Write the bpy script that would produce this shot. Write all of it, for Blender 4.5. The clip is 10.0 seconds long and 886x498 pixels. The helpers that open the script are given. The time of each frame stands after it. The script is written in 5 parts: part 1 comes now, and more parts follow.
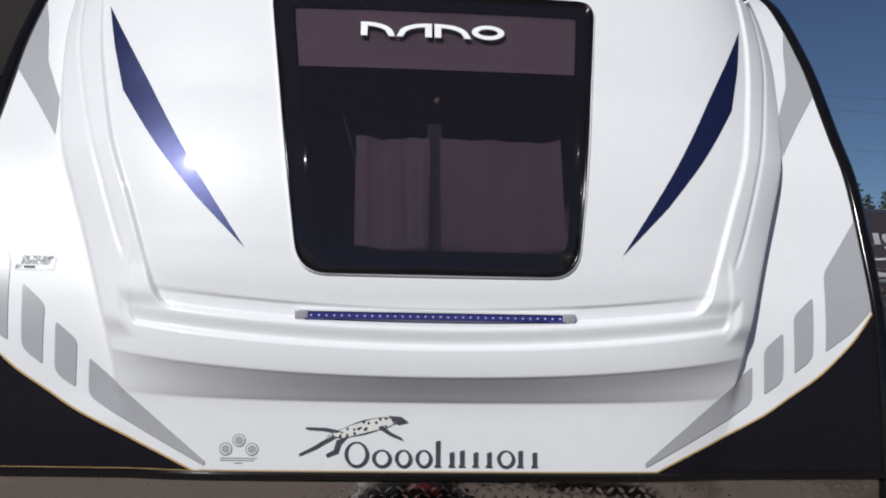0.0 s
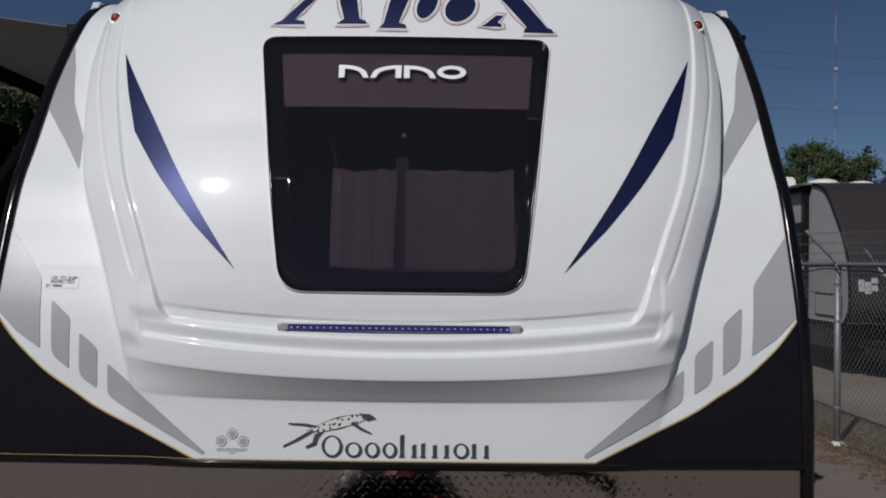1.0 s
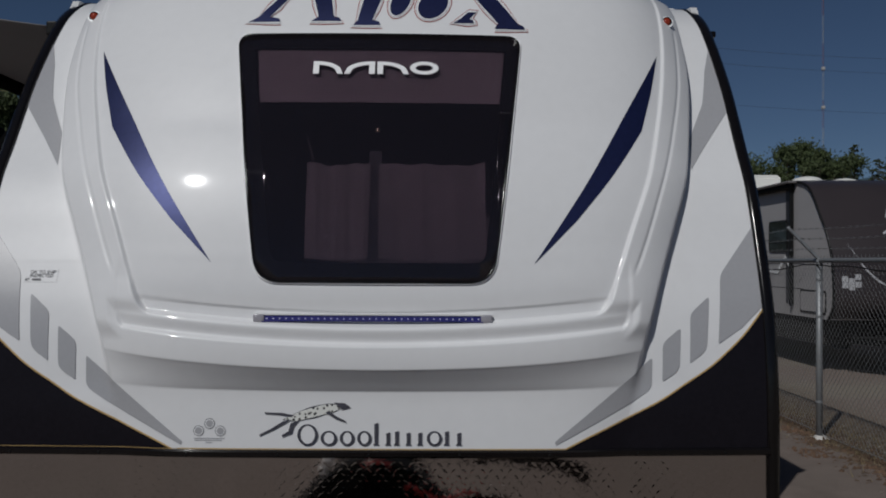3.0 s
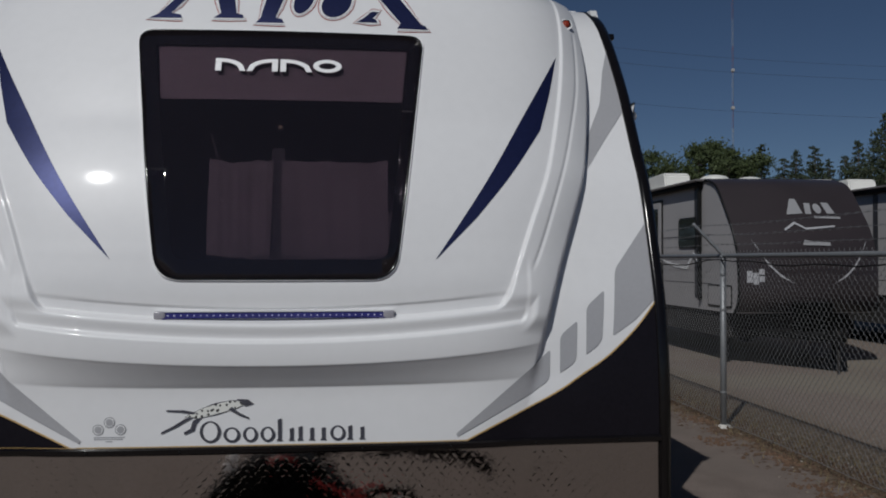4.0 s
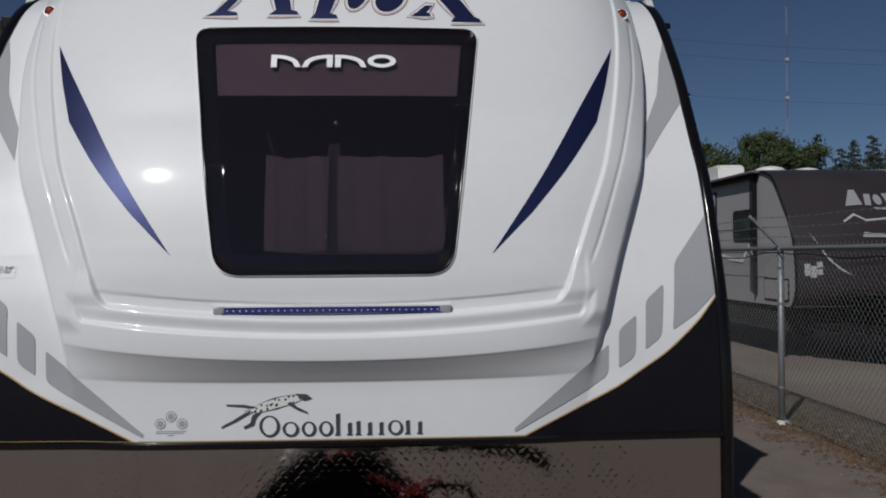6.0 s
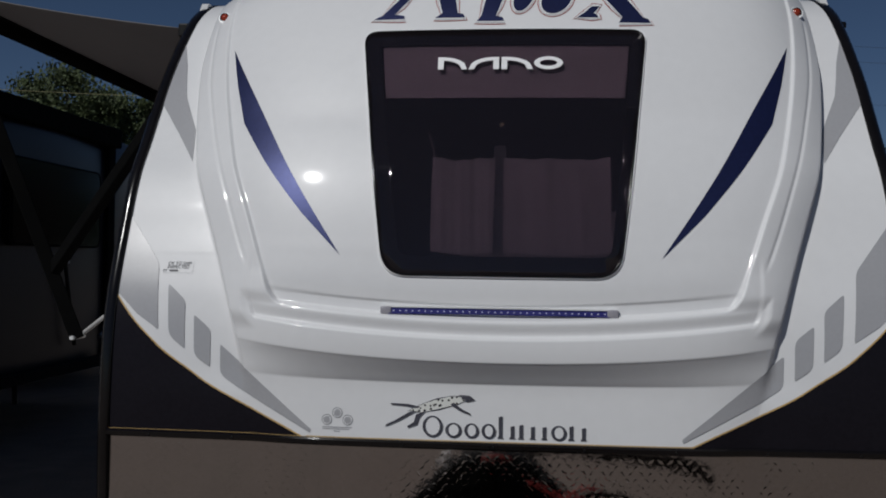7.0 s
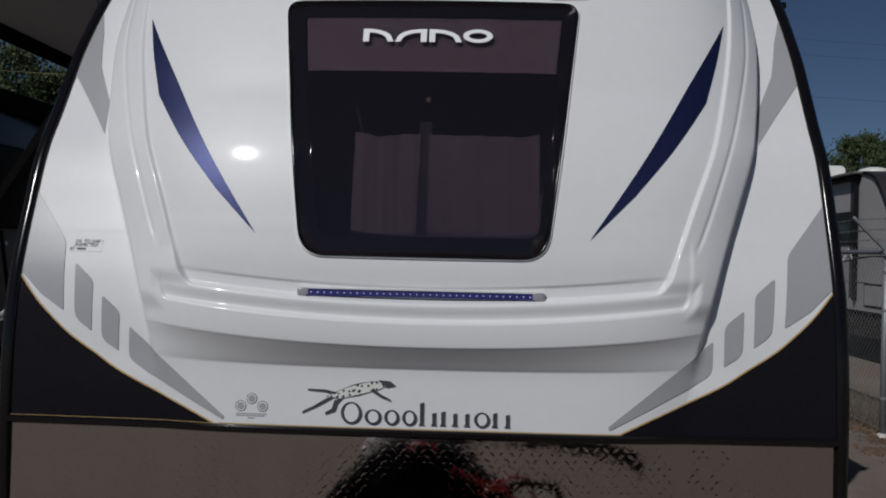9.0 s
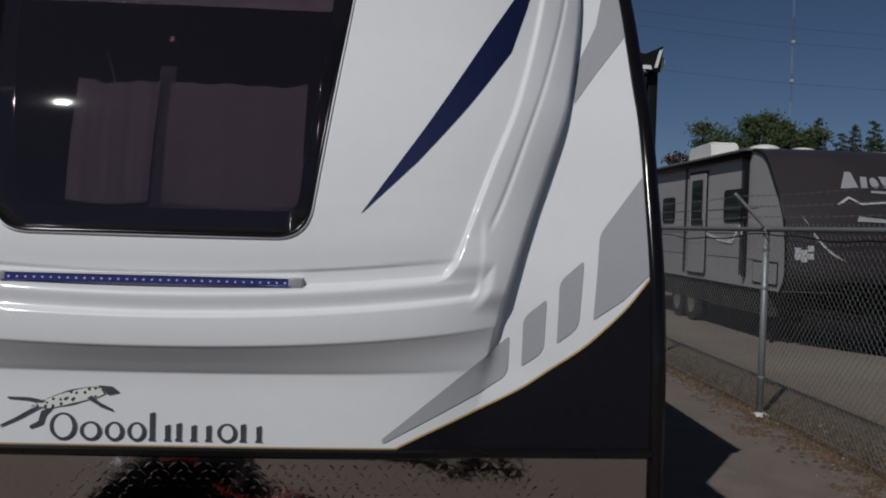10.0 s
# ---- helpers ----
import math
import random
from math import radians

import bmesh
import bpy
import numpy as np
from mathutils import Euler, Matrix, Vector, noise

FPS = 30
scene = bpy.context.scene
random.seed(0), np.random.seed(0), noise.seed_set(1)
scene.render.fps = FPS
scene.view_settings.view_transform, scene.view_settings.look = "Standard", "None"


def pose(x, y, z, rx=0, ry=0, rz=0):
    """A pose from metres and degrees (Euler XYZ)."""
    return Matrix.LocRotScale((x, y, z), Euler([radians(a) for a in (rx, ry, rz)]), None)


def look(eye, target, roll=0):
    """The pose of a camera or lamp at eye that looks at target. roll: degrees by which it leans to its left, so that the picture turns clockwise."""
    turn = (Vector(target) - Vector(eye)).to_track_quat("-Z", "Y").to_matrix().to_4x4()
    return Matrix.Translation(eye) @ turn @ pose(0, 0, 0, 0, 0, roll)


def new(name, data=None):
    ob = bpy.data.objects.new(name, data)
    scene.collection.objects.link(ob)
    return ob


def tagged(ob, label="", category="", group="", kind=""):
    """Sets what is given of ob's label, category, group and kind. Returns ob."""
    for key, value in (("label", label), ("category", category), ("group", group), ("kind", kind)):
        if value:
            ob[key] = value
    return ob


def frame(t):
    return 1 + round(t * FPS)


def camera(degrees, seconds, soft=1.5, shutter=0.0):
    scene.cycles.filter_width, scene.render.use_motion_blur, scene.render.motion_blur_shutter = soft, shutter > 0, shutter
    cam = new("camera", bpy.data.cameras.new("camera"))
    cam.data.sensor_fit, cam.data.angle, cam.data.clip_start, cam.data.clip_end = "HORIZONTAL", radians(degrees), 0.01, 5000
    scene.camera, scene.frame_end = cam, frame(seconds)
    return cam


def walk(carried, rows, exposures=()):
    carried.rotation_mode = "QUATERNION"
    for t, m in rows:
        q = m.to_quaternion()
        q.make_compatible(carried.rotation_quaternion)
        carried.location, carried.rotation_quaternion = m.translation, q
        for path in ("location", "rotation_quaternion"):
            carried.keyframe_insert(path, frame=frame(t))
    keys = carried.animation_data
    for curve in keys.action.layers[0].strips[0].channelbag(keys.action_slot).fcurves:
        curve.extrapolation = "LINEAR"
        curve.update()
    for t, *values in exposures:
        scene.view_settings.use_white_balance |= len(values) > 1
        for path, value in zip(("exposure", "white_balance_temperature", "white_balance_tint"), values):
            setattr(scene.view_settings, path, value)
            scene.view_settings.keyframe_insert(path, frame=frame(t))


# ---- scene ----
cam = camera(51.98, 10.0, 1.9)
PATH = [
    (0, (-0.130, -2.191, 1.547), (0.013, -0.198, 1.638), 1.1),
    (0.5, (-0.085, -2.391, 1.601), (0.042, -0.396, 1.660), 0.8),
    (1, (0.112, -2.521, 1.667), (0.123, -0.521, 1.694), 0.7),
    (1.5, (0.130, -2.551, 1.664), (0.136, -0.552, 1.692), 0.5),
    (2, (0.134, -2.558, 1.661), (0.140, -0.558, 1.687), 0.4),
    (3.5, (0.186, -2.590, 1.635), (0.278, -0.592, 1.666), 0.2),
    (4, (0.213, -2.619, 1.636), (0.418, -0.629, 1.661), 0.0),
    (4.5, (0.232, -2.648, 1.633), (0.537, -0.671, 1.650), -0.8),
    (5, (0.242, -2.668, 1.631), (0.597, -0.699, 1.639), -1.3),
    (5.5, (0.237, -2.649, 1.628), (0.532, -0.671, 1.638), -1.2),
    (6, (0.194, -2.603, 1.633), (0.291, -0.606, 1.648), -0.4),
    (7.5, (0.017, -2.584, 1.615), (-0.206, -0.597, 1.648), 1.1),
    (8, (-0.008, -2.592, 1.616), (-0.251, -0.607, 1.641), 1.2),
    (8.5, (0.022, -2.569, 1.600), (-0.213, -0.583, 1.628), 1.3),
    (8.8, (0.110, -2.521, 1.600), (-0.060, -0.528, 1.613), 1.1),
    (9, (0.169, -2.474, 1.602), (0.085, -0.476, 1.606), 1.3),
    (9.2, (0.242, -2.405, 1.576), (0.231, -0.406, 1.591), 1.4),
    (9.5, (0.345, -2.256, 1.594), (0.424, -0.258, 1.582), 2.2),
    (9.7, (0.458, -2.178, 1.610), (0.535, -0.180, 1.573), 2.0),
    (10, (0.536, -2.039, 1.615), (0.640, -0.043, 1.567), 1.7),
]
EXPOSURE = [(0, -0.08), (0.5, -0.33), (1, -0.55), (1.5, -0.67), (2, -0.90), (3.5, -0.98), (4.5, -0.64), (5, -0.60), (6, -0.66), (7.5, -0.95), (8.0, -0.84), (8.5, -0.78), (9.2, -0.84), (10, -0.80)]
walk(cam, [(t, look(eye, target, roll)) for t, eye, target, roll in PATH], EXPOSURE)

# ---- world, sun, exposure ----
SUN_TO = Vector((-0.55, -0.93, 1.0)).normalized()
world = bpy.data.worlds.new("world")
scene.world = world
world.use_nodes = True
wn = world.node_tree.nodes
sky = wn.new("ShaderNodeTexSky")
sky.sky_type = "NISHITA"
sky.sun_disc = False
sky.sun_elevation = math.asin(SUN_TO.z)
sky.sun_rotation = math.atan2(SUN_TO.x, SUN_TO.y)
sky.air_density, sky.dust_density, sky.ozone_density = 0.75, 0.2, 4.6
sky.altitude = 1500
wn["Background"].inputs["Strength"].default_value = 0.047
world.node_tree.links.new(sky.outputs["Color"], wn["Background"].inputs["Color"])
sun = new("sun", bpy.data.lights.new("sun", "SUN"))
sun.data.energy, sun.data.angle, sun.data.color = 4.0, radians(0.53), (0.985, 0.985, 0.975)
sun.matrix_world = Matrix.Translation((-6, -10, 12)) @ SUN_TO.to_track_quat("Z", "Y").to_matrix().to_4x4()


# ---- materials ----
def mat(name, color, rough=0.5, metal=0.0, vary=0.12, scale=6.0, fine=90.0, bump=0.0, bump_scale=60.0, coat=0.0, per_object=0.0, tint=None, trans=0.0, spec=0.5, coat_rough=0.04):
    m = bpy.data.materials.new(name)
    m.use_nodes = True
    nt = m.node_tree
    n, l = nt.nodes, nt.links
    p = n["Principled BSDF"]
    p.inputs["Roughness"].default_value = rough
    p.inputs["Metallic"].default_value = metal
    p.inputs["Coat Weight"].default_value = coat
    p.inputs["Coat Roughness"].default_value = coat_rough
    p.inputs["Transmission Weight"].default_value = trans
    p.inputs["Specular IOR Level"].default_value = spec
    tc = n.new("ShaderNodeTexCoord")
    big, small = n.new("ShaderNodeTexNoise"), n.new("ShaderNodeTexNoise")
    big.inputs["Scale"].default_value, small.inputs["Scale"].default_value = scale, fine
    big.inputs["Detail"].default_value, small.inputs["Detail"].default_value = 5, 3
    l.new(tc.outputs["Object"], big.inputs["Vector"])
    l.new(tc.outputs["Object"], small.inputs["Vector"])
    add = n.new("ShaderNodeMath")
    add.operation = "ADD"
    l.new(big.outputs["Fac"], add.inputs[0])
    l.new(small.outputs["Fac"], add.inputs[1])
    ramp = n.new("ShaderNodeMapRange")
    ramp.inputs["From Min"].default_value, ramp.inputs["From Max"].default_value = 0.65, 1.35
    l.new(add.outputs[0], ramp.inputs["Value"])
    mix = n.new("ShaderNodeMix")
    mix.data_type = "RGBA"
    t = tint or color
    mix.inputs["A"].default_value = (*[max(0, c * (1 - vary)) for c in color], 1)
    mix.inputs["B"].default_value = (*[min(1, c * (1 + vary)) for c in t], 1)
    l.new(ramp.outputs[0], mix.inputs["Factor"])
    out = mix.outputs["Result"]
    if per_object:
        oi = n.new("ShaderNodeObjectInfo")
        hsv = n.new("ShaderNodeHueSaturation")
        mr = n.new("ShaderNodeMapRange")
        mr.inputs["To Min"].default_value, mr.inputs["To Max"].default_value = 1 - per_object, 1 + per_object
        l.new(oi.outputs["Random"], mr.inputs["Value"])
        l.new(mr.outputs[0], hsv.inputs["Value"])
        l.new(out, hsv.inputs["Color"])
        out = hsv.outputs["Color"]
    l.new(out, p.inputs["Base Color"])
    if bump:
        bn, bp = n.new("ShaderNodeTexNoise"), n.new("ShaderNodeBump")
        bn.inputs["Scale"].default_value, bn.inputs["Detail"].default_value = bump_scale, 6
        bp.inputs["Strength"].default_value, bp.inputs["Distance"].default_value = bump, 0.02
        l.new(tc.outputs["Object"], bn.inputs["Vector"])
        l.new(bn.outputs["Fac"], bp.inputs["Height"])
        l.new(bp.outputs["Normal"], p.inputs["Normal"])
    return m


M = {}
M["gelcoat"] = mat("white_gelcoat", (0.74, 0.74, 0.745), 0.40, vary=0.02, scale=2, fine=30, bump=0.012, bump_scale=13, coat=0.4, coat_rough=0.058, spec=0.25)
M["siding"] = mat("white_siding", (0.62, 0.62, 0.62), 0.35, vary=0.04, scale=2)
M["black_film"] = mat("black_vinyl_film", (0.010, 0.0088, 0.012), 0.3, vary=0.2, scale=3, spec=0.12)
M["grey_film"] = mat("grey_vinyl_film", (0.37, 0.37, 0.385), 0.3, vary=0.04, scale=3, coat=0.3)
M["gold_line"] = mat("gold_pinstripe", (0.50, 0.33, 0.13), 0.35, vary=0.05)
M["blue_film"] = mat("navy_blue_film", (0.017, 0.023, 0.085), 0.40, 0.55, vary=0.15, scale=4, coat=0.3, coat_rough=0.08)
M["rubber"] = mat("black_rubber_trim", (0.006, 0.005, 0.005), 0.16, vary=0.3, scale=8, spec=0.4)
M["plate"] = mat("polished_tread_plate", (0.57, 0.525, 0.495), 0.07, 1.0, vary=0.06, scale=5, fine=120, bump=0.03, bump_scale=26)
M["glass"] = mat("tinted_window_glass", (0.174, 0.146, 0.174), 0.02, vary=0.0, trans=0.965)
M["frit"] = mat("black_glass_border", (0.006, 0.006, 0.007), 0.05, vary=0.1, coat=0.5)
M["blind"] = mat("mauve_grey_blind", (0.22, 0.18, 0.192), 0.9, vary=0.06, scale=9, fine=300)
M["curtain"] = mat("mauve_grey_curtain", (0.155, 0.127, 0.138), 0.9, vary=0.1, scale=9, fine=300, bump=0.2, bump_scale=250)
M["room"] = mat("unlit_room_dark", (0.10, 0.078, 0.088), 0.9, vary=0.2)
M["white_vinyl"] = mat("white_vinyl_letter", (0.82, 0.82, 0.82), 0.4, vary=0.03)
M["dark_vinyl"] = mat("charcoal_vinyl", (0.06, 0.06, 0.075), 0.35, vary=0.2, scale=20)
M["silver_vinyl"] = mat("silver_vinyl", (0.42, 0.42, 0.44), 0.35, vary=0.06)
M["red_line"] = mat("red_pinstripe", (0.32, 0.05, 0.04), 0.4, vary=0.1)
M["amber"] = mat("red_amber_lens", (0.30, 0.035, 0.012), 0.15, vary=0.2, coat=0.5)
M["chrome"] = mat("chrome", (0.75, 0.75, 0.76), 0.12, 1.0, vary=0.03)
M["pale_cap"] = mat("pale_plastic_cap", (0.32, 0.31, 0.34), 0.2, vary=0.1, scale=60, coat=0.5)
M["led_strip"] = mat("blue_led_strip", (0.024, 0.021, 0.15), 0.3, vary=0.2, coat=0.6)
M["led"] = mat("pale_led", (0.55, 0.55, 0.75), 0.3, vary=0.1)
M["bright_strut"] = mat("bright_metal", (0.75, 0.75, 0.74), 0.4, 0.3, vary=0.05, scale=12)
M["galv"] = mat("galvanised_steel", (0.25, 0.26, 0.27), 0.5, 0.35, vary=0.15, scale=12, bump=0.05)
M["wire"] = mat("galvanised_wire", (0.27, 0.275, 0.28), 0.5, 0.6, vary=0.15, scale=20)
M["black_metal"] = mat("black_painted_steel", (0.008, 0.008, 0.008), 0.45, vary=0.2, scale=9, spec=0.2)
M["fabric"] = mat("awning_fabric", (0.23, 0.22, 0.22), 0.9, vary=0.08, scale=2, fine=200)
M["rv_grey"] = mat("grey_metal_siding", (0.385, 0.37, 0.37), 0.45, vary=0.06, scale=1.5)
M["rv_dark"] = mat("charcoal_siding", (0.035, 0.035, 0.04), 0.5, vary=0.12, scale=1.5)
M["rv_black"] = mat("black_siding", (0.007, 0.007, 0.008), 0.8, vary=0.15, scale=1.5, spec=0.1)
M["rv_navy"] = mat("dark_navy_gelcoat", (0.012, 0.012, 0.019), 0.35, vary=0.15, scale=1.5)
M["underside"] = mat("dusty_black_underside", (0.022, 0.02, 0.019), 0.85, vary=0.2, scale=3)
M["rv_cap"] = mat("charcoal_gelcoat", (0.036, 0.029, 0.031), 0.35, vary=0.12, scale=1.2)
M["rv_white"] = mat("white_roof_plastic", (0.72, 0.71, 0.67), 0.45, vary=0.05, scale=3)
M["rv_window"] = mat("dark_rv_window", (0.012, 0.012, 0.013), 0.06, vary=0.1, coat=0.3)
M["tyre"] = mat("black_tyre", (0.02, 0.02, 0.02), 0.8, vary=0.2, scale=20)
M["tank"] = mat("black_moulded_cover", (0.005, 0.005, 0.005), 0.7, vary=0.2, scale=10, spec=0.02)
M["tank_glass"] = mat("near_black_glass", (0.004, 0.004, 0.005), 0.12, vary=0.1, spec=0.15)
M["red"] = mat("red_plastic", (0.35, 0.02, 0.02), 0.4, vary=0.15)
M["bark"] = mat("tree_bark", (0.10, 0.075, 0.055), 0.9, vary=0.3, scale=12, bump=0.4)
M["leaf"] = mat("broad_leaf", (0.028, 0.050, 0.016), 0.7, vary=0.4, scale=2.0, fine=9, tint=(0.056, 0.076, 0.024))
M["needle"] = mat("pine_needle", (0.036, 0.050, 0.024), 0.8, vary=0.35, scale=1.5, fine=8)
M["straw_wire"] = mat("straw_coloured_wire", (0.22, 0.20, 0.10), 0.6)
M["mast_red"] = mat("mast_red_paint", (0.22, 0.08, 0.08), 0.6)
M["mast_white"] = mat("mast_white_paint", (0.38, 0.38, 0.38), 0.6)


# the awning cloth lets some light through
fab = M["fabric"].node_tree
tr, mx = fab.nodes.new("ShaderNodeBsdfTranslucent"), fab.nodes.new("ShaderNodeMixShader")
tr.inputs["Color"].default_value = (0.34, 0.32, 0.32, 1)
mx.inputs["Fac"].default_value = 0.35
fab.links.new(fab.nodes["Principled BSDF"].outputs[0], mx.inputs[1])
fab.links.new(tr.outputs[0], mx.inputs[2])
fab.links.new(mx.outputs[0], fab.nodes["Material Output"].inputs["Surface"])


# ---- building helpers ----
def curve(pts, v):
    """A smooth monotone curve through (place, value) pairs."""
    if v <= pts[0][0]:
        return pts[0][1]
    if v >= pts[-1][0]:
        return pts[-1][1]
    n = len(pts)
    d = [(pts[i + 1][1] - pts[i][1]) / (pts[i + 1][0] - pts[i][0]) for i in range(n - 1)]
    for i in range(n - 1):
        if v <= pts[i + 1][0]:
            m0 = d[i] if i == 0 else (0 if d[i - 1] * d[i] <= 0 else 2 * d[i - 1] * d[i] / (d[i - 1] + d[i]))
            m1 = d[i] if i == n - 2 else (0 if d[i] * d[i + 1] <= 0 else 2 * d[i] * d[i + 1] / (d[i] + d[i + 1]))
            h = pts[i + 1][0] - pts[i][0]
            t = (v - pts[i][0]) / h
            return (2 * t**3 - 3 * t * t + 1) * pts[i][1] + (t**3 - 2 * t * t + t) * h * m0 + (3 * t * t - 2 * t**3) * pts[i + 1][1] + (t**3 - t * t) * h * m1


def ease(v, width):
    v = max(0.0, min(1.0, v / width + 0.5))
    return v * v * (3 - 2 * v)


def thing(name, label, category, at=(0, 0, 0), group="", kind=""):
    ob = new(name)
    ob.empty_display_size = 0.1
    ob.location = at
    return tagged(ob, label, category, group, kind)


def part(name, bm, material, parent=None, label="", smooth=False, kind=""):
    me = bpy.data.meshes.new(name)
    bm.normal_update()
    bm.to_mesh(me)
    bm.free()
    me.materials.append(material)
    if smooth:
        for f in me.polygons:
            f.use_smooth = True
    ob = new(name, me)
    if parent:
        ob.parent = parent
    return tagged(ob, label, "", "", kind)


def box(bm, lo, hi, bevel=0.0, seg=2, m=None):
    r = bmesh.ops.create_cube(bm, size=1)
    c = [(a + b) / 2 for a, b in zip(lo, hi)]
    s = [abs(b - a) for a, b in zip(lo, hi)]
    for v in r["verts"]:
        v.co = Vector([c[i] + v.co[i] * s[i] for i in range(3)])
    if bevel:
        es = list({e for v in r["verts"] for e in v.link_edges})
        r = bmesh.ops.bevel(bm, geom=es, offset=min(bevel, min(s) * 0.49), segments=seg, profile=0.5, affect="EDGES")
    if m:
        vs = {v for f in r.get("faces", []) for v in f.verts} | set(v for v in r["verts"])
        bmesh.ops.transform(bm, matrix=m, verts=list(vs))
    return bm


def rod(bm, a, b, r, n=10, r2=None):
    a, b = Vector(a), Vector(b)
    q = (b - a).to_track_quat("Z", "Y").to_matrix().to_4x4()
    bmesh.ops.create_cone(bm, cap_ends=True, segments=n, radius1=r, radius2=r if r2 is None else r2, depth=(b - a).length, matrix=Matrix.Translation((a + b) / 2) @ q)
    return bm


def tube(bm, pts, r, n=8):
    """A swept round tube along points."""
    pts = [Vector(p) for p in pts]
    rings = []
    for i, p in enumerate(pts):
        d = (pts[min(i + 1, len(pts) - 1)] - pts[max(i - 1, 0)]).normalized()
        u = d.cross(Vector((0.31, 0.17, 0.93)))
        u = (u if u.length > 0.05 else d.cross(Vector((1, 0, 0)))).normalized()
        w = d.cross(u)
        rings.append([bm.verts.new(p + r * (math.cos(k * math.tau / n) * u + math.sin(k * math.tau / n) * w)) for k in range(n)])
    for a, b in zip(rings, rings[1:]):
        for k in range(n):
            bm.faces.new((a[k], a[(k + 1) % n], b[(k + 1) % n], b[k]))
    bm.faces.new(rings[0][::-1])
    bm.faces.new(rings[-1])
    return bm


def rounded(pts, r, n=5):
    """A polygon with its corners rounded; r one radius, or one a corner."""
    out = []
    k = len(pts)
    for i, p in enumerate(pts):
        rr = r[i] if isinstance(r, (list, tuple)) else r
        p, a, b = Vector(p), Vector(pts[i - 1]), Vector(pts[(i + 1) % k])
        if rr <= 0:
            out.append(tuple(p))
            continue
        u, w = (a - p), (b - p)
        rr = min(rr, u.length * 0.45, w.length * 0.45)
        s, e = p + u.normalized() * rr, p + w.normalized() * rr
        for j in range(n + 1):
            t = j / n
            out.append(tuple((1 - t) ** 2 * s + 2 * t * (1 - t) * p + t * t * e))
    return out


def smooth_line(pts, n=8):
    """Points of a Catmull-Rom line."""
    pts = [Vector(p) for p in pts]
    out = []
    for i in range(len(pts) - 1):
        p0, p1, p2, p3 = pts[max(i - 1, 0)], pts[i], pts[i + 1], pts[min(i + 2, len(pts) - 1)]
        for j in range(n):
            t = j / n
            out.append(tuple(0.5 * ((2 * p1) + (p2 - p0) * t + (2 * p0 - 5 * p1 + 4 * p2 - p3) * t * t + (3 * p1 - p0 - 3 * p2 + p3) * t**3)))
    return out + [tuple(pts[-1])]


def inside(poly, x, z):
    hit = False
    for (x0, z0), (x1, z1) in zip(poly, poly[1:] + poly[:1]):
        if (z0 > z) != (z1 > z) and x < (x1 - x0) * (z - z0) / (z1 - z0) + x0:
            hit = not hit
    return hit


def flat_patch(poly, grid=0.03):
    """A polygon in the plane of x and z, cut along a grid."""
    bm = bmesh.new()
    bm.faces.new([bm.verts.new((p[0], 0, p[1])) for p in poly])
    if grid:
        xs, zs = [p[0] for p in poly], [p[1] for p in poly]
        for lo, hi, axis in ((min(xs), max(xs), 0), (min(zs), max(zs), 2)):
            k = math.floor(lo / grid) + 1
            while k * grid < hi:
                co, no = [0, 0, 0], [0, 0, 0]
                co[axis], no[axis] = k * grid, 1
                bmesh.ops.bisect_plane(bm, geom=bm.verts[:] + bm.edges[:] + bm.faces[:], plane_co=co, plane_no=no, dist=1e-5)
                k += 1
    return bm


def prism(poly, y0, y1, axis="y"):
    """A polygon given in two coordinates, pushed out between two places of the third."""
    bm = bmesh.new()
    put = {"y": lambda p, v: (p[0], v, p[1]), "x": lambda p, v: (v, p[0], p[1]), "z": lambda p, v: (p[0], p[1], v)}[axis]
    a = [bm.verts.new(put(p, y0)) for p in poly]
    b = [bm.verts.new(put(p, y1)) for p in poly]
    bm.faces.new(a[::-1])
    bm.faces.new(b)
    for i in range(len(poly)):
        j = (i + 1) % len(poly)
        bm.faces.new((a[i], a[j], b[j], b[i]))
    bmesh.ops.recalc_face_normals(bm, faces=bm.faces[:])
    return bm


def mirrored(poly):
    return [(-x, z) for x, z in poly][::-1]


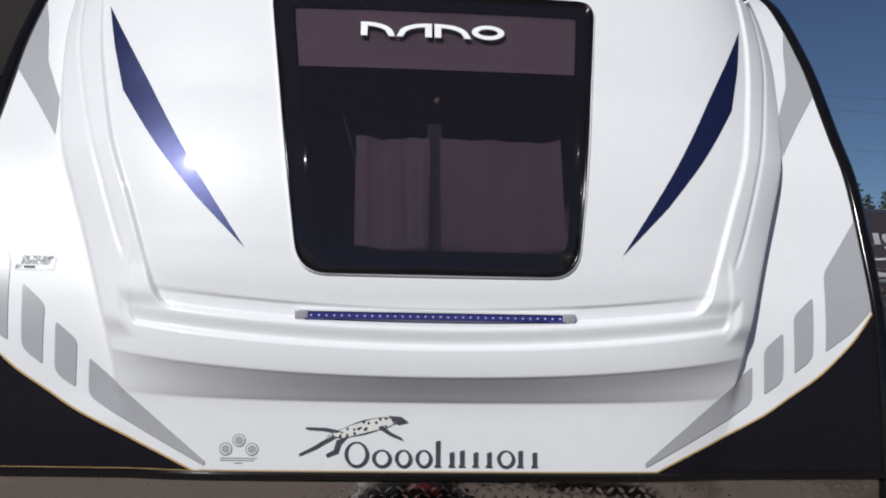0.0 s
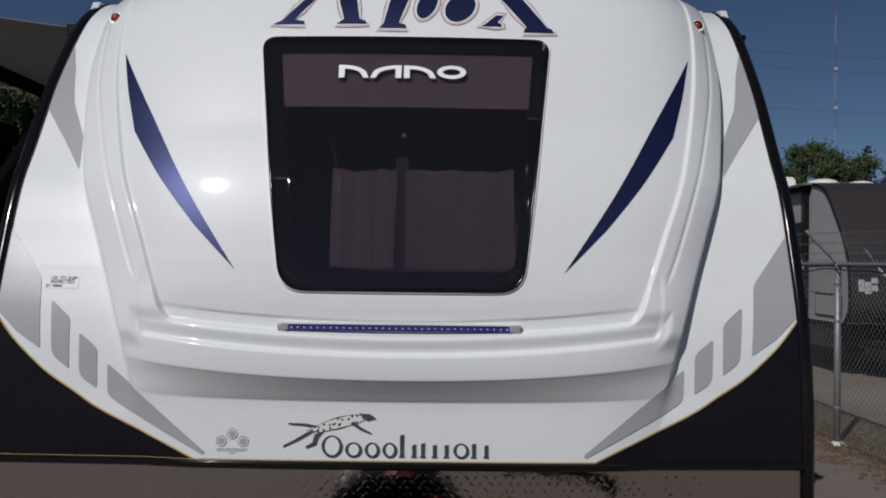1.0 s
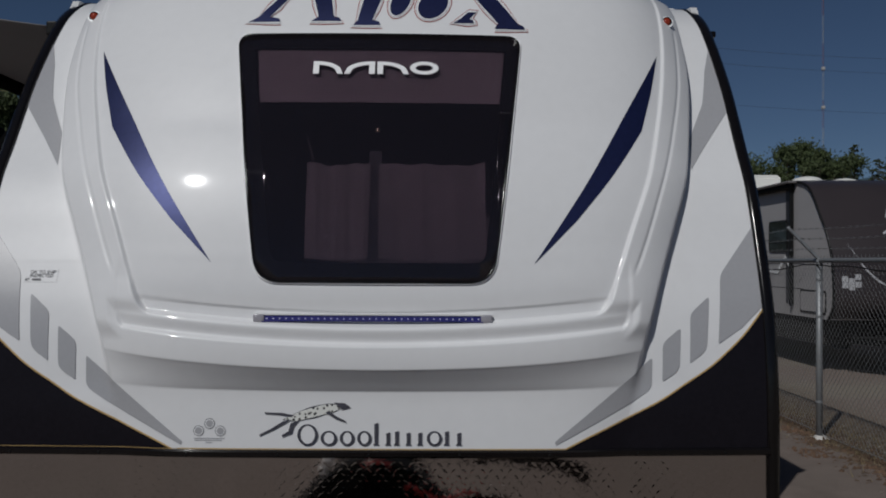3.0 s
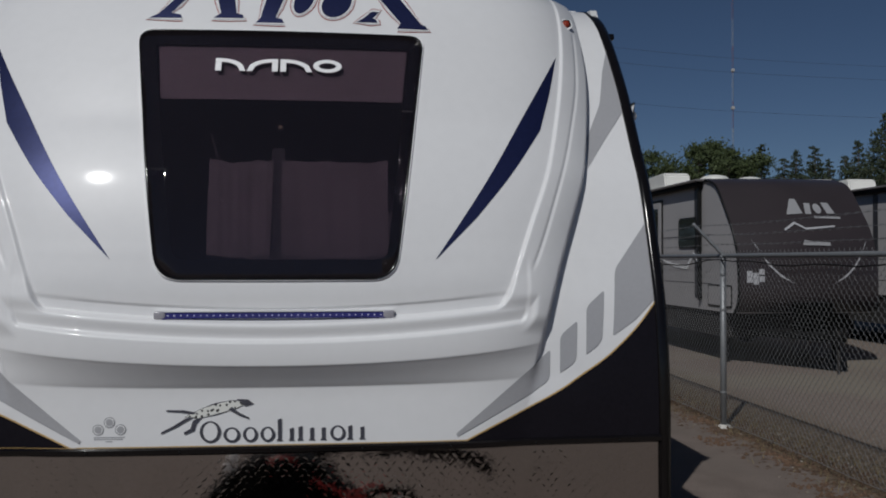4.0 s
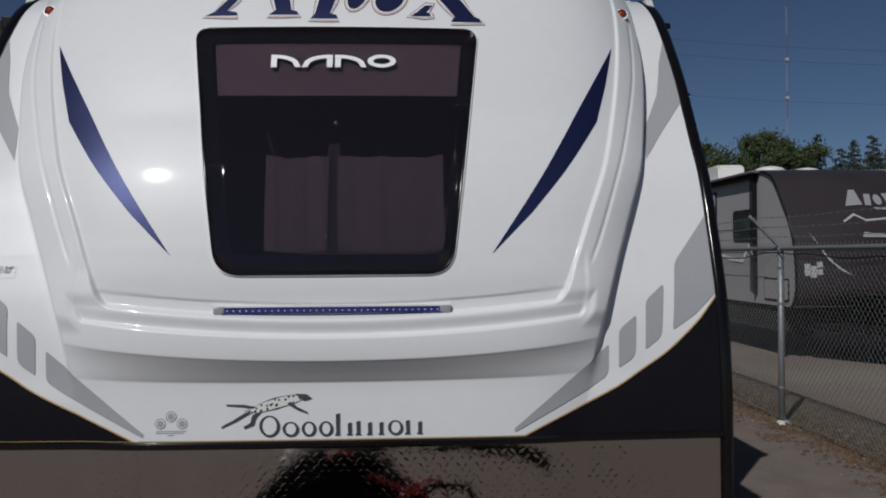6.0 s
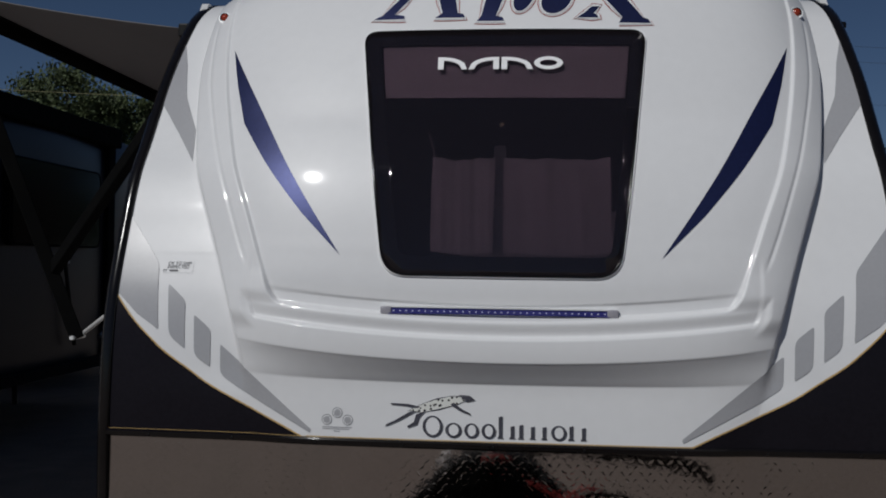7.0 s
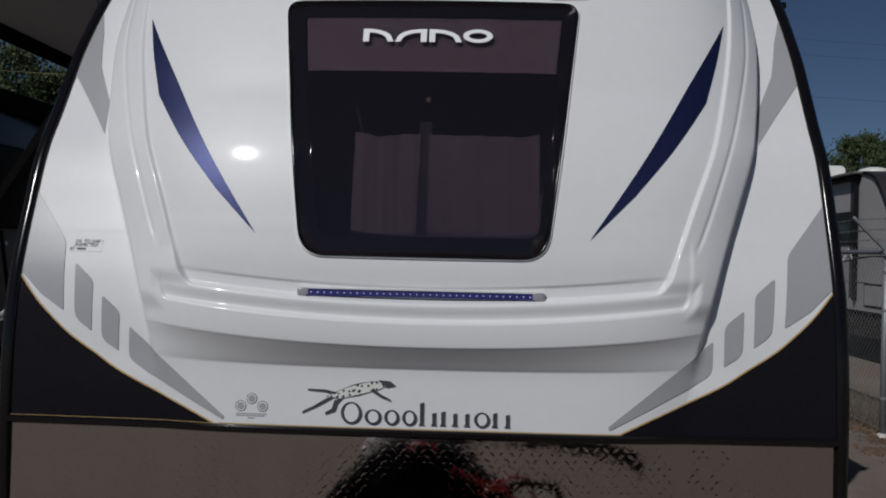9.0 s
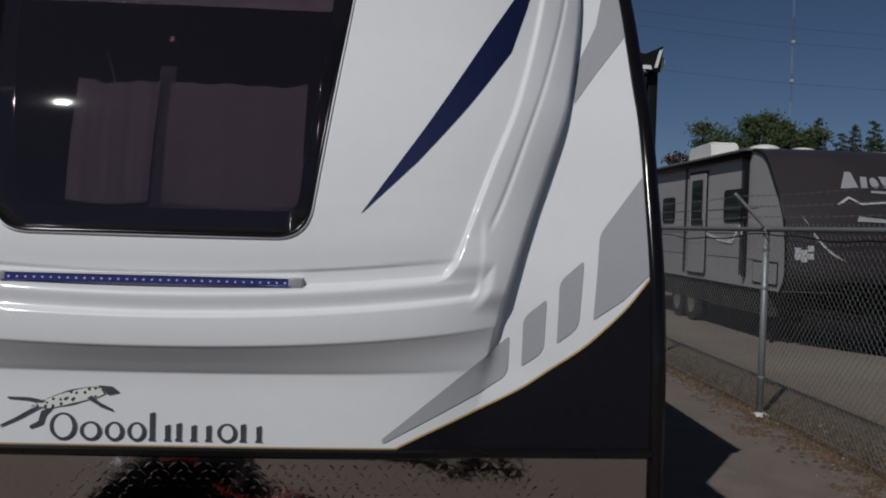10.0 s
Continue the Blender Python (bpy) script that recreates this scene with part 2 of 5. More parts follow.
# ---- ground ----
def ground_material():
    m = bpy.data.materials.new("lot_ground")
    m.use_nodes = True
    n, l = m.node_tree.nodes, m.node_tree.links
    p = n["Principled BSDF"]
    p.inputs["Roughness"].default_value = 0.92
    p.inputs["Specular IOR Level"].default_value = 0.2
    tc, sep = n.new("ShaderNodeTexCoord"), n.new("ShaderNodeSeparateXYZ")
    l.new(tc.outputs["Object"], sep.inputs[0])

    def noise_at(scale, detail=6):
        t = n.new("ShaderNodeTexNoise")
        t.inputs["Scale"].default_value, t.inputs["Detail"].default_value = scale, detail
        l.new(tc.outputs["Object"], t.inputs["Vector"])
        return t.outputs["Fac"]

    def mapped(v, a, b, c=0.0, d=1.0):
        r = n.new("ShaderNodeMapRange")
        for key, val in zip(("From Min", "From Max", "To Min", "To Max"), (a, b, c, d)):
            r.inputs[key].default_value = val
        l.new(v, r.inputs["Value"])
        return r.outputs[0]

    def mixed(f, a, b):
        x = n.new("ShaderNodeMix")
        x.data_type = "RGBA"
        l.new(f, x.inputs["Factor"])
        for key, val in (("A", a), ("B", b)):
            if isinstance(val, tuple):
                x.inputs[key].default_value = (*val, 1)
            else:
                l.new(val, x.inputs[key])
        return x.outputs["Result"]

    def maths(op, a, b):
        x = n.new("ShaderNodeMath")
        x.operation = op
        for i, v in enumerate((a, b)):
            if isinstance(v, (int, float)):
                x.inputs[i].default_value = v
            else:
                l.new(v, x.inputs[i])
        return x.outputs[0]

    big, mid, fine = noise_at(0.5), noise_at(3.5), noise_at(70, 3)
    asphalt = mixed(mapped(maths("ADD", mid, fine), 0.7, 1.3), (0.138, 0.110, 0.095), (0.226, 0.183, 0.160))
    asphalt = mixed(mapped(big, 0.4, 0.7), asphalt, (0.170, 0.143, 0.124))
    gravel = mixed(mapped(maths("ADD", noise_at(28, 4), fine), 0.75, 1.25), (0.141, 0.113, 0.098), (0.255, 0.208, 0.178))
    gravel = mixed(mapped(big, 0.45, 0.62), gravel, (0.22, 0.192, 0.155))
    weeds = mixed(mapped(noise_at(16, 5), 0.42, 0.6), (0.085, 0.064, 0.044), (0.19, 0.145, 0.1))
    wob = maths("MULTIPLY", maths("SUBTRACT", noise_at(2.2), 0.5), 0.7)
    x = maths("ADD", sep.outputs["X"], wob)
    col = mixed(mapped(x, 3.7, 3.82), asphalt, weeds)
    col = mixed(mapped(x, 4.4, 5.3), col, gravel)
    l.new(col, p.inputs["Base Color"])
    bp = n.new("ShaderNodeBump")
    bp.inputs["Strength"].default_value, bp.inputs["Distance"].default_value = 0.5, 0.012
    l.new(maths("ADD", fine, noise_at(28, 4)), bp.inputs["Height"])
    l.new(bp.outputs["Normal"], p.inputs["Normal"])
    return m


bm = bmesh.new()
bmesh.ops.create_grid(bm, x_segments=60, y_segments=60, size=1500)
for v in bm.verts:
    v.co.x = math.copysign(abs(v.co.x / 1500) ** 3 * 1500, v.co.x)
    v.co.y = math.copysign(abs(v.co.y / 1500) ** 3 * 1500, v.co.y)
tagged(part("ground", bm, ground_material()), "worn grey-brown asphalt lot turning to gravel past the fence", "ground", kind="structure")

# ---- the travel trailer's front ----
HALF = 1.13
EDGE = [(0.3, 0.03), (1.13, 0.0), (1.3, 0.008), (1.42, 0.022), (1.516, 0.043), (1.62, 0.078), (1.72, 0.117), (1.80, 0.148), (1.89, 0.192), (1.99, 0.262), (2.10, 0.335), (2.21, 0.410), (2.32, 0.50), (2.42, 0.59), (2.50, 0.675), (2.56, 0.765), (2.61, 0.87), (2.645, 1.0)]
MIDDLE = [(0.3, -0.02), (1.10, -0.050), (1.20, -0.048), (1.25, -0.047), (1.279, -0.0482), (1.2825, -0.0493), (1.2865, -0.0525), (1.310, -0.0700), (1.336, -0.0905), (1.3435, -0.0965), (1.3465, -0.0995), (1.350, -0.1007), (1.38, -0.102), (1.407, -0.101), (1.415, -0.095), (1.420, -0.088), (1.425, -0.087), (1.452, -0.091), (1.460, -0.088), (1.467, -0.072), (1.472, -0.064), (1.497, -0.062), (1.506, -0.067), (1.53, -0.067), (1.64, -0.0550), (1.70, -0.0433), (1.76, -0.0286), (1.82, -0.0108), (1.88, 0.0100), (1.94, 0.0338), (2.00, 0.0606), (2.06, 0.0905), (2.14, 0.124), (2.24, 0.168), (2.42, 0.258), (2.53, 0.345), (2.60, 0.48), (2.63, 0.70)]
BROAD = [(1.452, -0.091), (1.48, -0.086), (1.50, -0.0795), (1.53, -0.072), (1.57, -0.0625), (1.64, -0.0550)]
PLAIN = [(1.38, -0.105), (1.42, -0.1035), (1.46, -0.0955), (1.5, -0.085), (1.54, -0.0755), (1.58, -0.067), (1.64, -0.0550), (1.70, -0.0433), (1.76, -0.0286), (1.82, -0.0108), (1.88, 0.0100), (1.94, 0.0338), (2.00, 0.0606), (2.06, 0.0905), (2.14, 0.124), (2.24, 0.168), (2.42, 0.258), (2.53, 0.345), (2.60, 0.48), (2.63, 0.70)]
STEP = [(1.10, 0.69), (1.334, 0.746), (1.438, 0.772), (1.583, 0.818), (1.75, 0.880), (1.93, 0.948), (2.13, 0.993), (2.3, 1.018), (2.6, 1.035)]
OUTER = [(0.3, -0.02), (1.10, -0.050), (1.22, -0.060), (1.34, -0.080), (1.43, -0.094), (1.5, -0.0875), (1.57, -0.066), (1.64, -0.0550)]
SOFT = [(1.10, -0.052), (1.20, -0.064), (1.25, -0.072), (1.282, -0.0775), (1.288, -0.0795), (1.345, -0.1055), (1.352, -0.1075), (1.40, -0.1065), (1.42, -0.104)]
POCKET = [(1.43, 0.674), (1.46, 0.697), (1.49, 0.710), (1.56, 0.718)]
RIB_IN = [(1.478, 0.575), (1.492, 0.610), (1.51, 0.637), (1.54, 0.657), (1.60, 0.680), (1.747, 0.735), (1.92, 0.805), (2.21, 0.885), (2.433, 0.925), (2.6, 0.94)]
RIB_OUT = [(1.59, 0.722), (1.664, 0.757), (1.816, 0.817), (2.02, 0.895), (2.23, 0.955), (2.458, 0.985), (2.6, 0.99)]


def front(x, z):
    """The place along y of the moulded front at (x, z)."""
    a = abs(x - 0.012 * (1 - ease(abs(x) - 0.9, 0.3)))
    lift = (0.074 + 0.021 * ease(z - 1.38, 0.14)) * a * a * ease(z - 1.305, 0.13) * (1 - ease(z - 1.62, 0.16))
    mid, edge = curve(MIDDLE, z - lift), curve(EDGE, z)
    cut = a - curve(STEP, z)
    plain = curve(PLAIN, z - lift)
    # the upper ledge turns up into the inner rib, the lower one ends in a rounded corner
    if 1.452 < z - lift < 1.64:
        mid += (curve(BROAD, z - lift) - mid) * ease(a - curve(RIB_IN, z), 0.014)
    mid += (plain - mid) * ease(a - curve(POCKET, z), 0.016) * ease(z - lift - 1.40, 0.03)
    # the overhang softens towards both ends
    if z - lift < 1.42:
        mid += (curve(SOFT, z - lift) - mid) * 0.2 * min(1.0, (a / 0.77) ** 4) * ease(z - 1.2, 0.1)
    s = 0.30 * a * a + 0.505 * min(1.0, a / (a - cut)) ** 6.5
    y = mid + (edge - mid) * s
    start = max(ease(z - 1.52, 0.05), ease(a - curve(POCKET, z) - 0.02, 0.03) * ease(z - 1.45, 0.06))
    rib = 0.011 * ease(a - curve(RIB_IN, z), 0.012) * start
    groove = (a - curve(RIB_OUT, z)) / 0.0055
    rib -= 0.0042 * math.exp(-groove * groove) * ease(z - 1.62, 0.05) * (1 - ease(z - 2.42, 0.06))
    y -= rib * (1 - ease(cut - 0.02, 0.05))
    mid = curve(OUTER, z) if z < 1.64 else mid
    side = mid + (edge - mid) * min(1.0, 0.80 + 0.20 * (a / HALF) ** 2)
    keep = ease(z - 1.27, 0.10)
    t = ease(cut, 0.022) * keep + ease(a - 0.85, 0.6) * (1 - keep)
    return y + (side - y) * t


def on_front(bm, off=0.002):
    for v in bm.verts:
        v.co.y += front(v.co.x, v.co.z) - off
    return bm


def decal(name, poly, material, parent, label="", off=0.002, grid=0.03):
    bm = on_front(flat_patch(poly, grid), off)
    bmesh.ops.recalc_face_normals(bm, faces=bm.faces[:])
    if bm.faces and sum((f.normal.y * f.calc_area() for f in bm.faces)) > 0:
        bmesh.ops.reverse_faces(bm, faces=bm.faces[:])
    return part(name, bm, material, parent, label, smooth=True)


trailer = thing("travel_trailer", "white travel trailer with moulded front cap, navy and grey graphics", "trailer")
WINDOW = rounded([(-0.427, 2.341), (0.444, 2.341), (0.342, 1.584), (-0.314, 1.584)], [0.05, 0.05, 0.07, 0.07], 8)
OPENING = rounded([(-0.416, 2.331), (0.433, 2.331), (0.333, 1.594), (-0.305, 1.594)], [0.04, 0.04, 0.06, 0.06], 8)

# the moulded cap
bm = bmesh.new()
NX = 640
LEVELS = [1.105 + 0.005 * j for j in range(33)] + [1.27 + 0.0022 * j for j in range(118)] + [1.53 + 0.0055 * j for j in range(205)]
NZ = len(LEVELS) - 1
rows = []
for z in LEVELS:
    rows.append([bm.verts.new((x, front(x, z), z)) for x in [HALF * (2 * i / NX - 1) for i in range(NX + 1)]])
for j in range(NZ):
    for i in range(NX):
        x, z = HALF * (2 * (i + 0.5) / NX - 1), (LEVELS[j] + LEVELS[j + 1]) / 2
        if not inside(OPENING, x, z):
            bm.faces.new((rows[j][i], rows[j][i + 1], rows[j + 1][i + 1], rows[j + 1][i]))
part("front_cap", bm, M["gelcoat"], trailer, "glossy white moulded fibreglass front cap", smooth=True)

# walls, roof and floor behind the cap
zs = [0.55 + 0.05 * k for k in range(41)]
profile = [(curve(EDGE, z) + 0.012, z) for z in zs]
profile += [(0.80, 2.60), (1.05, 2.63), (6.4, 2.64), (6.55, 2.5), (6.55, 0.55)]
for sx in (-1, 1):
    part("side_wall", prism(profile, sx * 1.135, sx * 1.16, "x"), M["siding"], trailer, "white smooth side wall")
part("rear_wall", box(bmesh.new(), (-1.13, 6.5, 0.55), (1.13, 6.54, 2.6), 0.01), M["siding"], trailer)
part("roof", box(bmesh.new(), (-1.13, 0.95, 2.60), (1.13, 6.5, 2.635), 0.015), M["rv_white"], trailer)
part("floor_pan", box(bmesh.new(), (-1.13, 0.06, 0.55), (1.13, 6.5, 0.62)), M["black_metal"], trailer)

# black edge trims up both corners, and the seam under the cap
for sx in (-1, 1):
    bm = bmesh.new()
    rings = []
    for z in [0.5 + 0.03 * k for k in range(69)] + [2.575, 2.60, 2.62, 2.645]:
        e = curve(EDGE, z)
        ring = [(HALF - 0.004, e - 0.006), (HALF + 0.004, e - 0.012), (HALF + 0.02, e - 0.011), (HALF + 0.032, e - 0.002), (HALF + 0.034, e + 0.04), (HALF + 0.028, e + 0.04), (HALF - 0.004, e + 0.03)]
        rings.append([bm.verts.new((sx * x, y, z)) for x, y in ring])
    for a, b in zip(rings, rings[1:]):
        for k in range(7):
            bm.faces.new((a[k], a[(k + 1) % 7], b[(k + 1) % 7], b[k]))
    bmesh.ops.recalc_face_normals(bm, faces=bm.faces[:])
    part("corner_trim", bm, M["rubber"], trailer, "glossy black corner trim", smooth=True)


def seam_y(x):
    return front(x, 1.12) - 0.004


bm = bmesh.new()
rings = []
for i in range(61):
    x = HALF * (i / 30 - 1)
    y = seam_y(x)
    rings.append([bm.verts.new((x, y + dy, z)) for dy, z in ((0.03, 1.122), (-0.006, 1.122), (-0.012, 1.117), (-0.012, 1.105), (-0.004, 1.100), (0.03, 1.100))])
for a, b in zip(rings, rings[1:]):
    for k in range(6):
        bm.faces.new((a[k], b[k], b[(k + 1) % 6], a[(k + 1) % 6]))
bmesh.ops.recalc_face_normals(bm, faces=bm.faces[:])
seam = part("seam_trim", bm, M["rubber"], trailer, "black seam strip with small screws")
for k in range(9):
    x = -1.0 + k * 0.25
    part("screw", rod(bmesh.new(), (x, seam_y(x) - 0.011, 1.111), (x, seam_y(x) - 0.015, 1.111), 0.003, 8), M["black_metal"], seam)

# tread plate below the seam, with raised lugs
bm = bmesh.new()
rows = []
for z in (0.52, 0.8, 1.104):
    rows.append([bm.verts.new((HALF * (i / 20 - 1), seam_y(HALF * (i / 20 - 1)) + 0.006, z)) for i in range(41)])
for a, b in zip(rows, rows[1:]):
    for i in range(40):
        bm.faces.new((a[i], a[i + 1], b[i + 1], b[i]))
plate = part("tread_plate", bm, M["plate"], trailer, "polished metal tread plate mirroring the ground", smooth=True)
verts, faces = [], []
for j in range(32):
    for i in range(84):
        cx, cz = -1.105 + i * 0.0263 + (j % 2) * 0.01315, 0.56 + j * 0.0168
        if cx > 1.115:
            continue
        turn = radians(38 if (i + j) % 2 else -38)
        ux, uz = math.cos(turn), math.sin(turn)
        y = seam_y(cx) + 0.006
        b = len(verts)
        for du, dv, h in ((-0.0115, 0, 0), (0, -0.0044, 0), (0.0115, 0, 0), (0, 0.0044, 0), (-0.0065, 0, 0.00017), (0.0065, 0, 0.00017)):
            verts.append((cx + du * ux - dv * uz, y - h - 0.0003, cz + du * uz + dv * ux))
        faces += [(b, b + 1, b + 4), (b + 1, b + 5, b + 4), (b + 1, b + 2, b + 5), (b + 2, b + 3, b + 5), (b + 3, b + 4, b + 5), (b + 3, b, b + 4)]
me = bpy.data.meshes.new("tread_relief")
me.from_pydata(verts, [], faces)
me.materials.append(M["plate"])
lugs = tagged(new("tread_relief", me), "raised diamond lugs of the plate", kind="stuff")
lugs.parent = plate

# film graphics: black lower corners, gold line, grey blocks, navy blades
RIM = [(0.545, 1.120), (0.613, 1.153), (0.70, 1.193), (0.821, 1.252), (0.89, 1.296), (0.964, 1.344), (1.02, 1.391), (1.074, 1.443), (1.128, 1.508)]
for sx in (-1, 1):
    def side(poly):
        return poly if sx > 0 else mirrored(poly)
    rim = smooth_line(RIM, 4)
    decal("corner_film", side(rim + [(1.13, 1.121)]), M["black_film"], trailer, "glossy black lower corner", 0.002, 0.025)
    line = rim + [(x - 0.0025, z + 0.0035) for x, z in rim[::-1]]
    decal("pinstripe", side(line), M["gold_line"], trailer, "thin gold pinstripe", 0.003, 0.03)
    decal("grey_block", side(rounded([(1.129, 1.755), (1.012, 1.609), (0.991, 1.412), (1.062, 1.458), (1.129, 1.520)], [0, 0.02, 0.008, 0, 0], 4)), M["grey_film"], trailer, "grey film block")
    decal("grey_block", side(rounded([(0.973, 1.548), (0.914, 1.498), (0.907, 1.358), (0.957, 1.394)], [0.012, 0.018, 0.006, 0.022], 4)), M["grey_film"], trailer)
    decal("grey_block", side(rounded([(0.884, 1.458), (0.830, 1.415), (0.827, 1.306), (0.877, 1.338)], [0.010, 0.018, 0.006, 0.022], 4)), M["grey_film"], trailer)
    decal("grey_block", side(rounded([(0.799, 1.374), (0.516, 1.143), (0.520, 1.134), (0.738, 1.250), (0.796, 1.287)], [0.008, 0.003, 0.003, 0, 0.02], 4)), M["grey_film"], trailer, grid=0.012)
    top = [(1.129, 2.39), (1.129, 2.138), (1.040, 2.026), (0.968, 1.930), (0.987, 2.040), (1.050, 2.160), (1.088, 2.290)]
    decal("grey_wing", side(top), M["grey_film"], trailer, "grey film wing", grid=0.015)
    blade = smooth_line([(0.886, 2.306), (0.757, 2.103), (0.610, 1.867), (0.453, 1.638)], 8) + smooth_line([(0.576, 1.760), (0.690, 1.894), (0.797, 2.040)], 8) + [(0.842, 2.165)]
    decal("navy_blade", [(x + (0.013 if sx < 0 else 0.004), z) for x, z in side(blade)], M["blue_film"], trailer, "tapered navy blue film blade")
bm = flat_patch([(-0.53, 1.1225), (0.55, 1.1225), (0.55, 1.1250), (-0.53, 1.1250)], 0.05)
part("pinstripe", on_front(bm, 0.003), M["gold_line"], trailer)
for x0, x1 in ((-1.128, -0.532),):
    bm = flat_patch([(x0, 1.1225), (x1, 1.1225), (x1, 1.1237), (x0, 1.1237)], 0.05)
    part("pinstripe", on_front(bm, 0.0045), M["gold_line"], trailer)

# ---- front window ----
window = new("front_window")
window.parent = trailer
tagged(window, "large dark tinted front window with rounded corners")


def shifted(poly, d):
    """The polygon moved outward by d."""
    c = Vector((sum(p[0] for p in poly) / len(poly), sum(p[1] for p in poly) / len(poly)))
    return [tuple(c + (Vector(p) - c) * (1 + d / (Vector(p) - c).length)) for p in poly]


def ring_on_front(outer, inner, off0, off1):
    """A raised border between two outlines of as many points."""
    bm = bmesh.new()
    rows = []
    for poly, off in ((outer, off0), (outer, off1), (inner, off1), (inner, -0.02)):
        rows.append([bm.verts.new((x, front(x, z) - off, z)) for x, z in poly])
    for a, b in zip(rows, rows[1:]):
        for k in range(len(a)):
            bm.faces.new((a[k], a[(k + 1) % len(a)], b[(k + 1) % len(a)], b[k]))
    bmesh.ops.recalc_face_normals(bm, faces=bm.faces[:])
    return bm


def dense(poly, step=0.03):
    out = []
    for a, b in zip(poly, poly[1:] + poly[:1]):
        a, b = Vector(a), Vector(b)
        k = max(1, int((b - a).length / step))
        out += [tuple(a + (b - a) * i / k) for i in range(k)]
    return out


rim = dense(WINDOW)
part("window_gasket", ring_on_front(shifted(rim, 0.0012), shifted(rim, -0.0056), -0.006, 0.0066), M["rubber"], window, "thin black rubber gasket", smooth=True)
# the highlight running along the cap's lip, built as a white ring
part("lip_highlight", ring_on_front(shifted(rim, 0.0058), shifted(rim, 0.0016), -0.002, 0.0042), M["white_vinyl"], window, "thin moulded lip, the light caught on it put in as white", smooth=True)
pane_edge = shifted(rim, -0.005)
bm = on_front(flat_patch(pane_edge, 0.05), 0.0062)
bmesh.ops.recalc_face_normals(bm, faces=bm.faces[:])
if sum(f.normal.y for f in bm.faces) > 0:
    bmesh.ops.reverse_faces(bm, faces=bm.faces[:])
bmesh.ops.solidify(bm, geom=bm.faces[:], thickness=0.004)
pane = part("pane", bm, M["glass"], window, "dark tinted glass", smooth=True)
pane.visible_shadow = False
# black printed border on the inside of the glass
hole = dense(rounded([(-0.372, 2.29), (0.396, 2.29), (0.318, 1.638), (-0.272, 1.638)], [0.01, 0.01, 0.03, 0.03], 6))
bm = bmesh.new()
border = shifted(rim, -0.008)


def towards(poly, angle):
    """Where a ray from the middle of the window leaves the outline."""
    c, d = Vector((0.01, 1.96)), Vector((math.cos(angle), math.sin(angle)))
    best = None
    for a, b in zip(poly, poly[1:] + poly[:1]):
        a, b = Vector(a) - c, Vector(b) - c
        e = b - a
        den = d.x * e.y - d.y * e.x
        if abs(den) > 1e-9:
            t, u = (a.x * e.y - a.y * e.x) / den, (a.x * d.y - a.y * d.x) / den
            if t > 0 and -1e-6 <= u <= 1 + 1e-6:
                best = t if best is None else min(best, t)
    return tuple(c + d * best)


rings = []
for f in (0.0, 0.5, 1.0):
    ring = []
    for j in range(160):
        a = j * math.tau / 160
        p, q = Vector(towards(border, a)), Vector(towards(hole, a))
        x, z = p + (q - p) * f
        ring.append(bm.verts.new((x, front(x, z) - 0.0004, z)))
    rings.append(ring)
for a, b in zip(rings, rings[1:]):
    for j in range(160):
        bm.faces.new((a[j], a[(j + 1) % 160], b[(j + 1) % 160], b[j]))
part("printed_border", bm, M["frit"], window, "black printed glass border", smooth=True)
# the space behind the glass; the unlit room's darkness is put into its colour
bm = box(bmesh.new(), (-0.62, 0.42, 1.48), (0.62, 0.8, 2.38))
part("alcove", box(bm, (-0.62, 0.04, 1.50), (0.62, 0.42, 1.54)), M["room"], window, "dark backing standing for the unlit room behind the glass")
bm = on_front(flat_patch([(-0.362, 2.285), (0.390, 2.285), (0.370, 2.113), (-0.341, 2.113)], 0.03), -0.008)
part("blind", bm, M["blind"], window, "lowered mauve-grey blind", smooth=True)


def curtain(x0, x1, z0, z1, seed):
    rnd = random.Random(seed)
    bm = bmesh.new()
    ph = [rnd.uniform(0, 6) for _ in range(4)]
    rows = []
    for j in range(13):
        row = []
        for i in range(49):
            u, v = i / 48, j / 12
            x = x0 + (x1 - x0) * u + (1 - v) * 0.003 * (0.5 - u) * 2
            top = z1 + 0.003 * math.sin(u * 9 + ph[0]) + 0.002 * math.sin(u * 23 + ph[1])
            z = z0 - 0.008 * math.sin(u * math.pi) + (top - z0) * v
            row.append(bm.verts.new((x, front(x, z) + 0.035 + 0.0018 * math.sin(u * 17 + ph[2]) + 0.0008 * math.sin(u * 41 + v * 2 + ph[3]), z)))
        rows.append(row)
    for a, b in zip(rows, rows[1:]):
        for i in range(48):
            bm.faces.new((a[i], a[i + 1], b[i + 1], b[i]))
    return bm


part("curtain", curtain(-0.190, -0.006, 1.652, 1.928, 3), M["curtain"], window, "mauve-grey curtain panel", smooth=True)
part("curtain", curtain(0.018, 0.325, 1.652, 1.930, 5), M["curtain"], window, "mauve-grey curtain panel", smooth=True)
part("centre_post", on_front(flat_patch([(-0.012, 1.640), (0.024, 1.640), (0.024, 1.965), (-0.012, 1.965)], 0.03), -0.042), mat("dark_post", (0.022, 0.017, 0.022), 0.8), window, "dark centre post behind the curtains", smooth=True)
x, z = 0.011, 2.027
part("latch_knob", box(bmesh.new(), (x - 0.006, front(x, z) + 0.012, z - 0.006), (x + 0.006, front(x, z) + 0.03, z + 0.006), 0.002), mat("tan_plastic", (0.45, 0.36, 0.25), 0.4), window, "small tan latch knob")

